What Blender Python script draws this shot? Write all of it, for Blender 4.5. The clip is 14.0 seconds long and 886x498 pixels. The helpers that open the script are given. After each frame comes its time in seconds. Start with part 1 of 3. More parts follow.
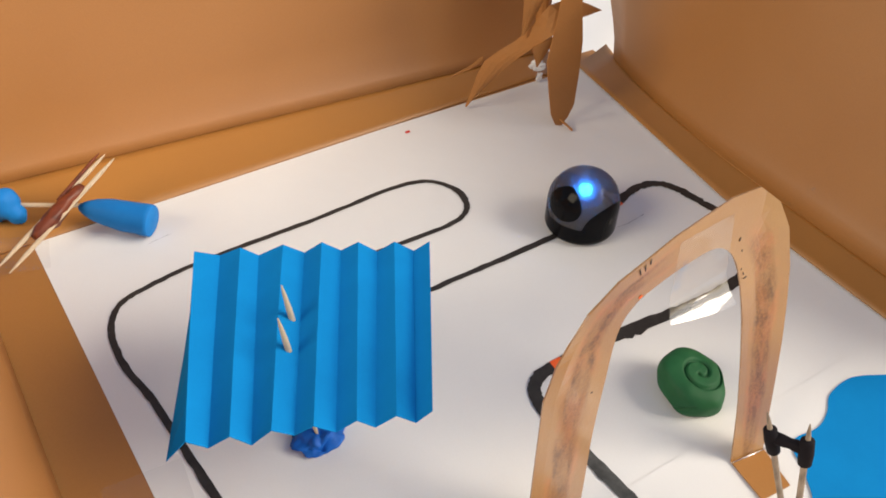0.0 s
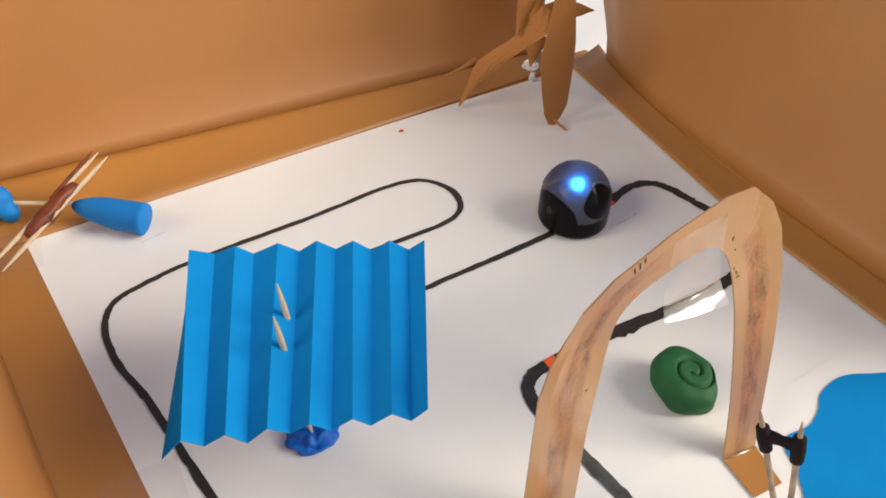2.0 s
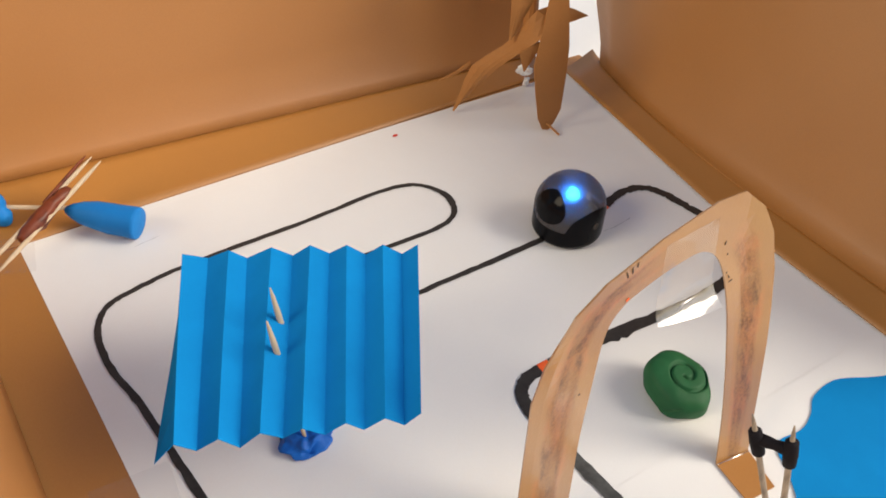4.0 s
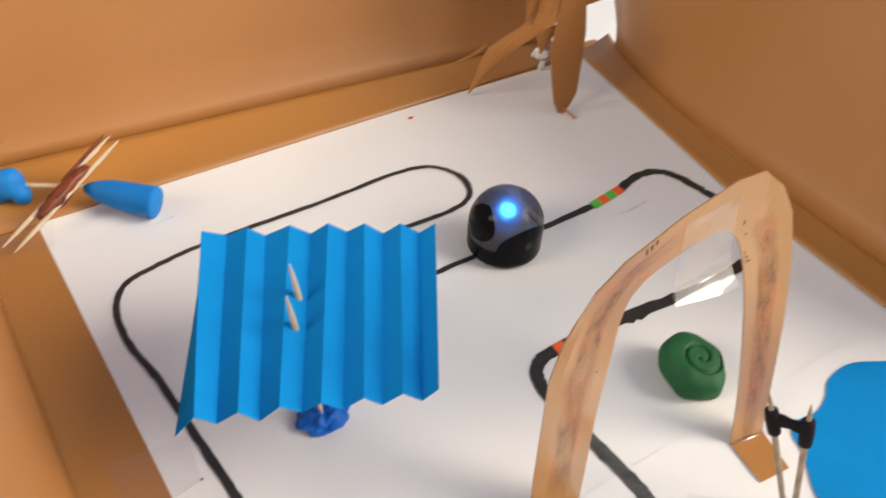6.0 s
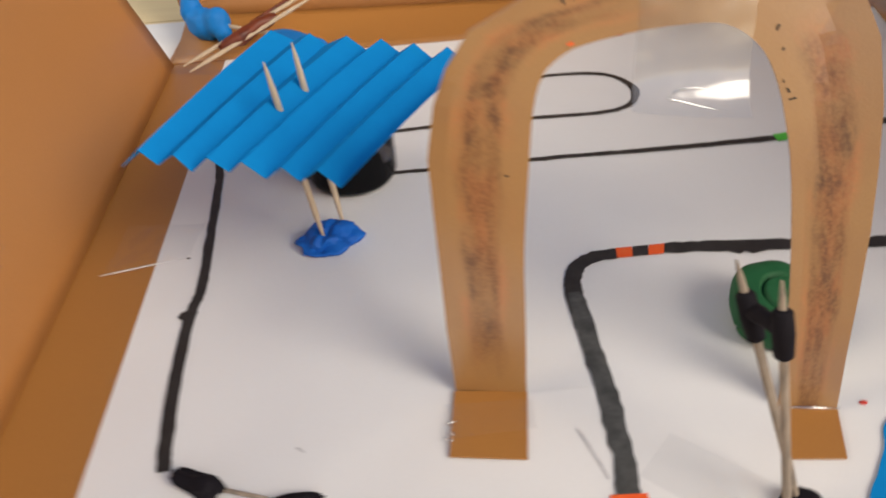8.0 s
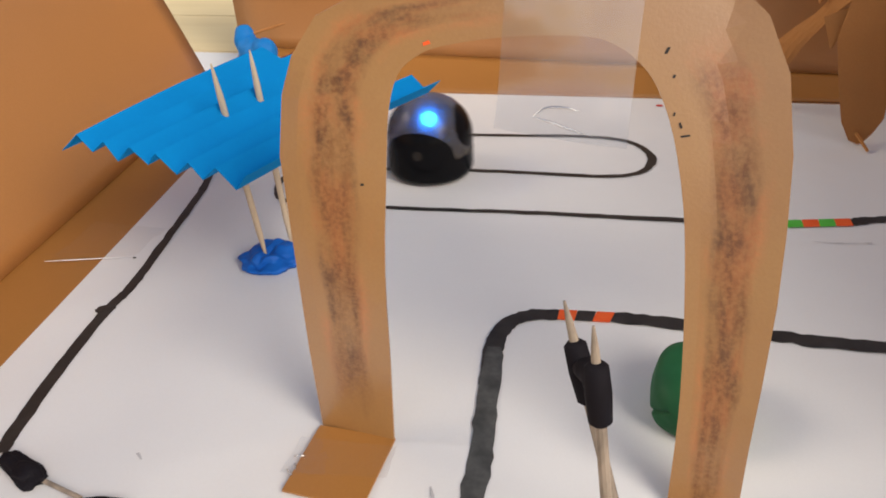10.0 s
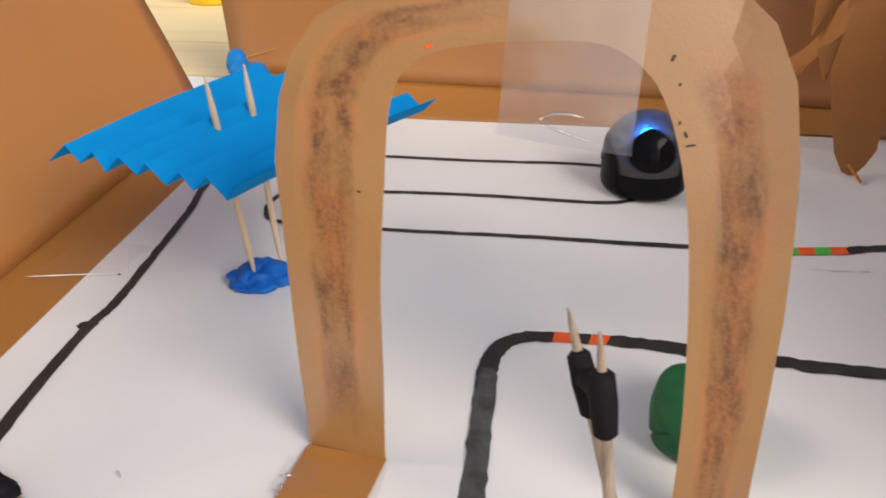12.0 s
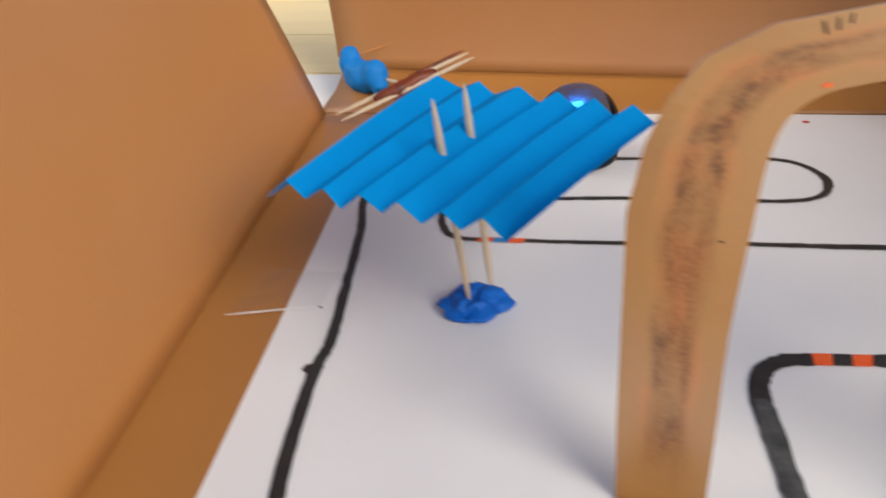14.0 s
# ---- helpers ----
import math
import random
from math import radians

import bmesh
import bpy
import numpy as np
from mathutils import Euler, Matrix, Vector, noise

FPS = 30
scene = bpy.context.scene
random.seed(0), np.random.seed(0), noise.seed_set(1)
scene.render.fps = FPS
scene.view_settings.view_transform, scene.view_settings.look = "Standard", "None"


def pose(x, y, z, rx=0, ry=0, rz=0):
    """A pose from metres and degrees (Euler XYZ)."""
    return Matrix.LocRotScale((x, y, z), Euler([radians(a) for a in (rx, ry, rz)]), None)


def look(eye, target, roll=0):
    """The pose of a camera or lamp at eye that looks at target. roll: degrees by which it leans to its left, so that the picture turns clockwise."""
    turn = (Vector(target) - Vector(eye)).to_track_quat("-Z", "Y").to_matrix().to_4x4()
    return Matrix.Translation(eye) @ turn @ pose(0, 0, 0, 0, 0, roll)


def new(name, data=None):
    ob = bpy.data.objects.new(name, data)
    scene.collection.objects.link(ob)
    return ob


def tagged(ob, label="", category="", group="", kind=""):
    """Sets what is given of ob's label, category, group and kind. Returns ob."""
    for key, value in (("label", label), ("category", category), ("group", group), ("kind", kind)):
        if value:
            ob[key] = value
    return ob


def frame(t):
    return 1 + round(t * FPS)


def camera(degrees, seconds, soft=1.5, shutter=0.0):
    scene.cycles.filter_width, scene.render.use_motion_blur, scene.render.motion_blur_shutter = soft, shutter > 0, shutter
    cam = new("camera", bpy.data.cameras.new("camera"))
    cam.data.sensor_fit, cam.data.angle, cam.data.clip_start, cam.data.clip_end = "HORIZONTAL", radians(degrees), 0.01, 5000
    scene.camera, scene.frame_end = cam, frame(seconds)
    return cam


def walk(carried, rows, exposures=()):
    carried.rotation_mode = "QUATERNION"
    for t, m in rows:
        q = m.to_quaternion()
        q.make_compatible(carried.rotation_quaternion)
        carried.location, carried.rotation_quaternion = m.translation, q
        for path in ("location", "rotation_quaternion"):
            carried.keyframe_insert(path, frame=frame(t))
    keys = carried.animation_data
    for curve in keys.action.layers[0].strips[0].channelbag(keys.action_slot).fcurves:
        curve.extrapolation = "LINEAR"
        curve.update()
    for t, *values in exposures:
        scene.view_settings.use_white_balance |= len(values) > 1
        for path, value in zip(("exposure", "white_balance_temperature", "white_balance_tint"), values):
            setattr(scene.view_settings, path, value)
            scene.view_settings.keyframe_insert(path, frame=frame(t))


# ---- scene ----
cam = camera(54.9, 14.0, soft=1.75, shutter=0.9)
PATH = [
    (0, (-0.0081, -0.3318, 0.2518), (0.8298, 0.9054, -1.0777), 2.77),
    (0.5, (-0.0073, -0.3312, 0.2513), (0.8352, 0.8993, -1.0814), 2.94),
    (1, (-0.0063, -0.3321, 0.2514), (0.8446, 0.8958, -1.0783), 3.02),
    (1.5, (-0.0088, -0.3326, 0.2520), (0.8432, 0.8954, -1.0769), 3.14),
    (2, (-0.0098, -0.3317, 0.2523), (0.8462, 0.8924, -1.0776), 3.43),
    (2.5, (-0.0103, -0.3313, 0.2520), (0.8483, 0.8929, -1.0762), 3.53),
    (3, (-0.0096, -0.3323, 0.2525), (0.8522, 0.8952, -1.0706), 3.55),
    (5.5, (-0.0100, -0.3321, 0.2521), (0.8685, 0.8849, -1.0697), 3.92),
    (6, (-0.0138, -0.3334, 0.2504), (0.8308, 0.8869, -1.0904), 3.74),
    (6.5, (0.0010, -0.3465, 0.2386), (0.6334, 0.9678, -1.1299), -0.08),
    (7, (0.0330, -0.3680, 0.2137), (0.4807, 1.0491, -1.1248), -3.83),
    (7.5, (0.0617, -0.3839, 0.1913), (0.2559, 1.1149, -1.1186), -4.39),
    (8, (0.1020, -0.3879, 0.1649), (0.0640, 1.2123, -1.0341), -4.95),
    (8.2, (0.1157, -0.3877, 0.1537), (0.0106, 1.2560, -0.9808), -4.62),
    (10.4, (0.1607, -0.3761, 0.1319), (-0.1970, 1.3483, -0.8159), -1.94),
    (10.5, (0.1608, -0.3763, 0.1295), (-0.1897, 1.3598, -0.7994), -1.69),
    (11, (0.1614, -0.3761, 0.1316), (-0.1684, 1.3650, -0.7956), -0.93),
    (11.5, (0.1610, -0.3765, 0.1308), (-0.1604, 1.3647, -0.7993), -0.79),
    (12, (0.1572, -0.3764, 0.1326), (-0.1652, 1.3620, -0.8023), -0.72),
    (12.5, (0.1482, -0.3763, 0.1347), (-0.1772, 1.3585, -0.8058), -0.97),
    (13, (0.1334, -0.3734, 0.1376), (-0.1910, 1.3502, -0.8236), -1.30),
    (13.5, (0.1100, -0.3706, 0.1389), (-0.1964, 1.3330, -0.8630), -1.76),
    (14, (0.0867, -0.3672, 0.1431), (-0.2075, 1.3340, -0.8665), -3.03),
]
walk(cam, [(t, look(eye, target, roll)) for t, eye, target, roll in PATH], exposures=[(0.0, 0.22, 7000, 8), (5.5, 0.22, 7000, 8), (6.5, 0.34, 6950, 9), (7.2, 0.16, 6900, 10), (8.2, -0.16, 6850, 10),
                      (10.3, -0.06, 6700, 10), (12.0, -0.01, 6700, 10), (14.0, -0.02, 6500, 10)])

# ---- light: window daylight from the front right, soft sky round it ----
SUN_AZ, SUN_EL = math.atan2(-0.655, 0.755), radians(34)
world = bpy.data.worlds.new("daylight")
scene.world = world
world.use_nodes = True
wn = world.node_tree.nodes
sky = wn.new("ShaderNodeTexSky")
sky.sky_type, sky.sun_disc = "NISHITA", False
sky.sun_elevation, sky.sun_rotation = SUN_EL, math.pi / 2 - SUN_AZ
sky.air_density, sky.dust_density = 0.7, 2.5
wn["Background"].inputs["Strength"].default_value = 0.138
world.node_tree.links.new(sky.outputs["Color"], wn["Background"].inputs["Color"])
sun = new("sun", bpy.data.lights.new("sun", "SUN"))
sun.data.energy, sun.data.angle, sun.data.color = 1.95, radians(32), (1.0, 0.94, 0.85)
sun.matrix_world = look((math.cos(SUN_EL) * math.cos(SUN_AZ), math.cos(SUN_EL) * math.sin(SUN_AZ), math.sin(SUN_EL)), (0, 0, 0))

# a second window of the room, low on the left
pane = new("window_light", bpy.data.lights.new("window_light", "AREA"))
pane.data.shape, pane.data.size, pane.data.size_y, pane.data.energy, pane.data.color = "RECTANGLE", 0.9, 0.8, 19.0, (1.0, 0.87, 0.68)
pane.matrix_world = look((-1.5, -0.12, 1.1), (0.2, -0.15, 0.05))


# ---- materials ----
def mat(name, a, b, grain=900.0, rough=0.7, bump=0.15, spec=0.3, blotch=40.0, blotch_col=None, blotch_amt=0.3, stretch=(1, 1, 1)):
    """Two colours mixed by a fine grain, a third by wide blotches, and a fine relief."""
    m = bpy.data.materials.new(name)
    m.use_nodes = True
    n, l = m.node_tree.nodes, m.node_tree.links
    p = n["Principled BSDF"]
    co = n.new("ShaderNodeTexCoord")
    mp = n.new("ShaderNodeMapping")
    mp.inputs["Scale"].default_value = stretch
    l.new(co.outputs["Object"], mp.inputs["Vector"])
    fine = n.new("ShaderNodeTexNoise")
    fine.inputs["Scale"].default_value, fine.inputs["Detail"].default_value = grain, 4
    wide = n.new("ShaderNodeTexNoise")
    wide.inputs["Scale"].default_value, wide.inputs["Detail"].default_value = blotch, 3
    for t in (fine, wide):
        l.new(mp.outputs[0], t.inputs["Vector"])
    mix = n.new("ShaderNodeMix")
    mix.data_type = "RGBA"
    mix.inputs[6].default_value, mix.inputs[7].default_value = (*a, 1), (*b, 1)
    l.new(fine.outputs[0], mix.inputs[0])
    ramp = n.new("ShaderNodeMapRange")
    ramp.inputs[1].default_value, ramp.inputs[2].default_value, ramp.inputs[4].default_value = 0.42, 0.72, blotch_amt
    l.new(wide.outputs[0], ramp.inputs[0])
    mix2 = n.new("ShaderNodeMix")
    mix2.data_type = "RGBA"
    mix2.inputs[7].default_value = (*(blotch_col or b), 1)
    l.new(ramp.outputs[0], mix2.inputs[0])
    l.new(mix.outputs[2], mix2.inputs[6])
    l.new(mix2.outputs[2], p.inputs["Base Color"])
    p.inputs["Roughness"].default_value, p.inputs["Specular IOR Level"].default_value = rough, spec
    bp = n.new("ShaderNodeBump")
    bp.inputs["Strength"].default_value, bp.inputs["Distance"].default_value = bump, 0.0003
    l.new(fine.outputs[0], bp.inputs["Height"])
    l.new(bp.outputs[0], p.inputs["Normal"])
    return m


CARD = mat("brown_card", (0.43, 0.19, 0.056), (0.375, 0.158, 0.042), 1500, 0.5, 0.10, 0.5, 14, (0.35, 0.145, 0.036), 0.35)
CARD_FLOOR = mat("brown_card_inside", (0.43, 0.19, 0.042), (0.375, 0.158, 0.032), 1500, 0.5, 0.10, 0.45, 18, (0.37, 0.155, 0.035), 0.4)
LEAF_CARD = mat("brown_leaf_card", (0.44, 0.19, 0.055), (0.37, 0.15, 0.04), 1300, 0.65, 0.12, 0.3, 40, (0.34, 0.15, 0.045), 0.4)
PAPER = mat("white_paper", (0.83, 0.825, 0.815), (0.79, 0.785, 0.775), 1800, 0.75, 0.06, 0.25, 22, (0.74, 0.735, 0.74), 0.25)
# gentle waves in the sheet
soft = PAPER.node_tree
wave, tilt = soft.nodes.new("ShaderNodeTexNoise"), soft.nodes.new("ShaderNodeBump")
wave.inputs["Scale"].default_value, wave.inputs["Detail"].default_value = 17, 3
tilt.inputs["Strength"].default_value, tilt.inputs["Distance"].default_value = 0.45, 0.004
soft.links.new(soft.nodes["Texture Coordinate"].outputs["Object"], wave.inputs["Vector"])
soft.links.new(wave.outputs[0], tilt.inputs["Height"])
soft.links.new(tilt.outputs[0], soft.nodes["Bump"].inputs["Normal"])
INK = mat("black_marker_ink", (0.016, 0.014, 0.013), (0.04, 0.034, 0.03), 420, 0.5, 0.05, 0.35, 120, (0.055, 0.05, 0.045), 0.6)
INK_GREY = mat("worn_grey_ink", (0.05, 0.052, 0.05), (0.13, 0.13, 0.125), 500, 0.55, 0.05, 0.3, 160, (0.03, 0.03, 0.03), 0.8)
ORANGE = mat("orange_marker_ink", (0.95, 0.14, 0.03), (0.85, 0.10, 0.02), 600, 0.6, 0.04, 0.3, 200, (0.9, 0.2, 0.06), 0.5)
GREEN_INK = mat("green_marker_ink", (0.10, 0.55, 0.07), (0.07, 0.46, 0.05), 600, 0.6, 0.04, 0.3, 200, (0.14, 0.6, 0.1), 0.5)
BLUE_INK = mat("blue_marker_ink", (0.02, 0.28, 0.62), (0.02, 0.22, 0.5), 600, 0.6, 0.04, 0.3)
RED_INK = mat("red_marker_ink", (0.55, 0.03, 0.02), (0.7, 0.05, 0.03), 600, 0.5, 0.04, 0.3)
PENCIL = mat("pencil_grey", (0.45, 0.44, 0.45), (0.6, 0.6, 0.6), 900, 0.7, 0.02, 0.2)
BLUE_PAPER = mat("blue_craft_paper", (0.0, 0.245, 0.61), (0.0, 0.215, 0.55), 1600, 0.8, 0.08, 0.06, 60, (0.0, 0.275, 0.67), 0.4)
BLUE_CLAY = mat("blue_clay", (0.003, 0.115, 0.50), (0.004, 0.145, 0.58), 350, 0.55, 0.5, 0.3, 150, (0.003, 0.09, 0.42), 0.6)
SKY_CLAY = mat("bright_blue_clay", (0.002, 0.17, 0.52), (0.003, 0.2, 0.57), 300, 0.6, 0.3, 0.25, 120, (0.004, 0.17, 0.53), 0.5)
GREEN_CLAY = mat("green_clay", (0.011, 0.088, 0.03), (0.016, 0.118, 0.042), 300, 0.6, 0.45, 0.3, 110, (0.01, 0.08, 0.028), 0.6)
BLACK_CLAY = mat("black_clay", (0.008, 0.007, 0.009), (0.013, 0.011, 0.014), 400, 0.75, 0.4, 0.12, 150, (0.014, 0.012, 0.016), 0.5)
BROWN_CLAY = mat("red_brown_clay", (0.13, 0.022, 0.008), (0.22, 0.05, 0.015), 260, 0.45, 0.6, 0.4, 160, (0.06, 0.012, 0.006), 0.8)
WOOD = mat("pale_toothpick_wood", (0.62, 0.50, 0.36), (0.52, 0.41, 0.28), 900, 0.6, 0.2, 0.3, 250, (0.45, 0.34, 0.22), 0.4, (1, 1, 0.08))
WOOD_GREY = mat("smudged_toothpick_wood", (0.42, 0.34, 0.26), (0.30, 0.24, 0.18), 900, 0.6, 0.2, 0.3, 330, (0.12, 0.10, 0.08), 0.75, (1, 1, 0.3))
TABLE = mat("pale_table_wood", (0.90, 0.75, 0.46), (0.86, 0.69, 0.39), 160, 0.8, 0.05, 0.1, 20, (0.76, 0.60, 0.34), 0.5, (0.2, 3, 1))
YELLOW = mat("yellow_plastic", (0.85, 0.62, 0.03), (0.8, 0.55, 0.02), 300, 0.4, 0.02, 0.5)
BLACK_SHELL = mat("glossy_black_shell", (0.006, 0.006, 0.007), (0.006, 0.006, 0.007), 300, 0.06, 0.0, 0.07)
RUBBER = mat("dark_rubber", (0.012, 0.012, 0.012), (0.022, 0.022, 0.022), 800, 0.7, 0.2, 0.3)
GREY_PLASTIC = mat("grey_plastic", (0.12, 0.105, 0.08), (0.14, 0.12, 0.09), 500, 0.4, 0.02, 0.2)
SENSOR = mat("dark_sensor_window", (0.02, 0.018, 0.015), (0.025, 0.02, 0.017), 500, 0.25, 0.0, 0.2)
for satin in (CARD, CARD_FLOOR):
    gloss = satin.node_tree.nodes["Principled BSDF"]
    gloss.inputs["Coat Weight"].default_value, gloss.inputs["Coat Roughness"].default_value = 0.55, 0.38
# paler than the card: the highlight along the worn creases is in the colour
FOLD = mat("worn_lit_card_fold", (0.52, 0.29, 0.12), (0.45, 0.23, 0.085), 900, 0.55, 0.2, 0.4, 60, (0.47, 0.24, 0.085), 0.7)
GLUE = mat("white_glue", (0.8, 0.8, 0.79), (0.7, 0.7, 0.7), 500, 0.3, 0.3, 0.5)


def clear(name, tint, gloss, rough, relief=0.0, scale=120.0, haze=0.0):
    """Thin clear film: see-through with a gloss of its own."""
    m = bpy.data.materials.new(name)
    m.use_nodes = True
    n, l = m.node_tree.nodes, m.node_tree.links
    n.remove(n["Principled BSDF"])
    tr, gl, mx = n.new("ShaderNodeBsdfTransparent"), n.new("ShaderNodeBsdfGlossy"), n.new("ShaderNodeMixShader")
    tr.inputs[0].default_value = (*tint, 1)
    gl.inputs["Roughness"].default_value = rough
    mx.inputs[0].default_value = gloss
    l.new(tr.outputs[0], mx.inputs[1])
    l.new(gl.outputs[0], mx.inputs[2])
    l.new(mx.outputs[0], n["Material Output"].inputs[0])
    if haze:
        di, mh = n.new("ShaderNodeBsdfTranslucent"), n.new("ShaderNodeMixShader")
        df, md = n.new("ShaderNodeBsdfDiffuse"), n.new("ShaderNodeMixShader")
        for d in (di, df):
            d.inputs[0].default_value = (0.9, 0.9, 0.9, 1)
        mh.inputs[0].default_value, md.inputs[0].default_value = haze, 0.5
        l.new(di.outputs[0], md.inputs[1])
        l.new(df.outputs[0], md.inputs[2])
        l.new(mx.outputs[0], mh.inputs[1])
        l.new(md.outputs[0], mh.inputs[2])
        l.new(mh.outputs[0], n["Material Output"].inputs[0])
    if relief:
        co, t, b = n.new("ShaderNodeTexCoord"), n.new("ShaderNodeTexNoise"), n.new("ShaderNodeBump")
        t.inputs["Scale"].default_value = scale
        b.inputs["Strength"].default_value, b.inputs["Distance"].default_value = relief, 0.002
        l.new(co.outputs["Object"], t.inputs["Vector"])
        l.new(t.outputs[0], b.inputs["Height"])
        l.new(b.outputs[0], gl.inputs["Normal"])
    return m


TAPE = clear("clear_tape", (0.99, 0.99, 0.99), 0.06, 0.07, 0.7, 90, 0.025)
CREASE = clear("shiny_tape_fold", (0.97, 0.97, 0.97), 0.6, 0.22)
FILM = clear("clear_plastic_film", (0.96, 0.97, 0.98), 0.15, 0.10, 0.5, 55, 0.08)


def frosted(share):
    """Frosted layer added for the lamp's halo: lets light through and scatters a share."""
    m = bpy.data.materials.new("frosted_halo_layer")
    m.use_nodes = True
    n, l = m.node_tree.nodes, m.node_tree.links
    n.remove(n["Principled BSDF"])
    tr, tl, mx = n.new("ShaderNodeBsdfTransparent"), n.new("ShaderNodeBsdfTranslucent"), n.new("ShaderNodeMixShader")
    tl.inputs[0].default_value = (0.55, 0.55, 0.62, 1)
    mx.inputs[0].default_value = share
    l.new(tr.outputs[0], mx.inputs[1])
    l.new(tl.outputs[0], mx.inputs[2])
    l.new(mx.outputs[0], n["Material Output"].inputs[0])
    return m


def glow(name, colour, strength):
    m = bpy.data.materials.new(name)
    m.use_nodes = True
    p = m.node_tree.nodes["Principled BSDF"]
    p.inputs["Base Color"].default_value = (*colour, 1)
    p.inputs["Emission Color"].default_value = (*colour, 1)
    p.inputs["Emission Strength"].default_value = strength
    return m


LED = glow("blue_led", (0.012, 0.25, 1.0), 85.0)


def dome_shell():
    """Smoky clear dome."""
    m = bpy.data.materials.new("smoky_clear_dome")
    m.use_nodes = True
    n, l = m.node_tree.nodes, m.node_tree.links
    p = n["Principled BSDF"]
    p.inputs["Base Color"].default_value = (0.11, 0.092, 0.066, 1)
    p.inputs["Roughness"].default_value = 0.05
    p.inputs["Specular IOR Level"].default_value = 0.22
    tr, tl = n.new("ShaderNodeBsdfTransparent"), n.new("ShaderNodeBsdfTranslucent")
    mx, my = n.new("ShaderNodeMixShader"), n.new("ShaderNodeMixShader")
    tr.inputs[0].default_value = (0.53, 0.51, 0.53, 1)
    tl.inputs[0].default_value = (0.55, 0.52, 0.50, 1)
    mx.inputs[0].default_value, my.inputs[0].default_value = 0.52, 0.045
    l.new(tr.outputs[0], mx.inputs[1])
    l.new(p.outputs[0], mx.inputs[2])
    l.new(mx.outputs[0], my.inputs[1])
    l.new(tl.outputs[0], my.inputs[2])
    l.new(my.outputs[0], n["Material Output"].inputs[0])
    return m


DOME = dome_shell()


def arch_card():
    """Card with a band of dark and orange pastel rubbed along its middle (u along the strip, v across it)."""
    m = mat("pastel_rubbed_card", (0.395, 0.205, 0.066), (0.345, 0.17, 0.051), 1500, 0.42, 0.16, 0.8, 45, (0.31, 0.135, 0.04), 0.5)
    n, l = m.node_tree.nodes, m.node_tree.links
    p = n["Principled BSDF"]
    p.inputs["Coat Weight"].default_value, p.inputs["Coat Roughness"].default_value = 1.0, 0.24
    p.inputs["Coat IOR"].default_value, p.inputs["IOR"].default_value = 1.58, 1.5
    base = p.inputs["Base Color"].links[0].from_socket
    uv = n.new("ShaderNodeUVMap")
    uv.uv_map = "strip"
    sep = n.new("ShaderNodeSeparateXYZ")
    l.new(uv.outputs[0], sep.inputs[0])
    co = n.new("ShaderNodeTexCoord")

    along = n.new("ShaderNodeMapping")
    along.inputs["Scale"].default_value = (0.13, 0.026, 1)
    l.new(uv.outputs[0], along.inputs["Vector"])

    def noise_of(scale, detail=5, streaked=False):
        t = n.new("ShaderNodeTexNoise")
        t.inputs["Scale"].default_value, t.inputs["Detail"].default_value = scale, detail
        l.new(along.outputs[0] if streaked else co.outputs["Object"], t.inputs["Vector"])
        return t.outputs[0]

    def maths(op, a, b):
        t = n.new("ShaderNodeMath")
        t.operation = op
        for i, v in enumerate((a, b)):
            if isinstance(v, (int, float)):
                t.inputs[i].default_value = v
            else:
                l.new(v, t.inputs[i])
        return t.outputs[0]

    def span(v, lo, hi, to=1.0):
        t = n.new("ShaderNodeMapRange")
        t.inputs[1].default_value, t.inputs[2].default_value, t.inputs[4].default_value = lo, hi, to
        l.new(v, t.inputs[0])
        return t.outputs[0]

    across = maths("ABSOLUTE", maths("SUBTRACT", sep.outputs[1], 0.5), 0.0)
    wobble = maths("MULTIPLY", maths("SUBTRACT", noise_of(60, 6), 0.5), 0.30)
    edge = maths("ADD", across, wobble)
    band = span(edge, 0.25, 0.15)
    # the band fades out at the crown of the arch and at the feet
    away = maths("ABSOLUTE", maths("SUBTRACT", sep.outputs[0], 0.54), 0.0)
    band = maths("MULTIPLY", band, span(away, 0.09, 0.15))
    band = maths("MULTIPLY", band, span(away, 0.53, 0.49))
    rub = maths("MULTIPLY", band, maths("ADD", span(noise_of(260, 10, True), 0.36, 0.62, 0.6), 0.36))
    dark = maths("MULTIPLY", band, span(noise_of(170, 12, True), 0.5, 0.64, 0.6))
    fiery = maths("MULTIPLY", span(edge, 0.36, 0.2), span(noise_of(120, 9, True), 0.46, 0.6, 0.65))
    fiery = maths("MULTIPLY", fiery, maths("MULTIPLY", span(away, 0.06, 0.14), span(away, 0.52, 0.47)))
    # the pastel catches on the grain of the card
    tooth = maths("ADD", span(noise_of(1100, 6), 0.36, 0.6, 0.55), 0.45)
    rub, dark, fiery = (maths("MULTIPLY", f, tooth) for f in (rub, dark, fiery))
    matt = maths("SUBTRACT", 1.0, maths("MULTIPLY", maths("MAXIMUM", rub, dark), 0.9))
    l.new(matt, p.inputs["Coat Weight"])
    last = base
    for fac, colour in ((fiery, (0.56, 0.17, 0.045)), (rub, (0.185, 0.068, 0.019)), (dark, (0.05, 0.02, 0.009))):
        mx = n.new("ShaderNodeMix")
        mx.data_type = "RGBA"
        mx.inputs[7].default_value = (*colour, 1)
        l.new(fac, mx.inputs[0])
        l.new(last, mx.inputs[6])
        last = mx.outputs[2]
    l.new(last, p.inputs["Base Color"])
    return m


ARCH = arch_card()
MM = 0.001


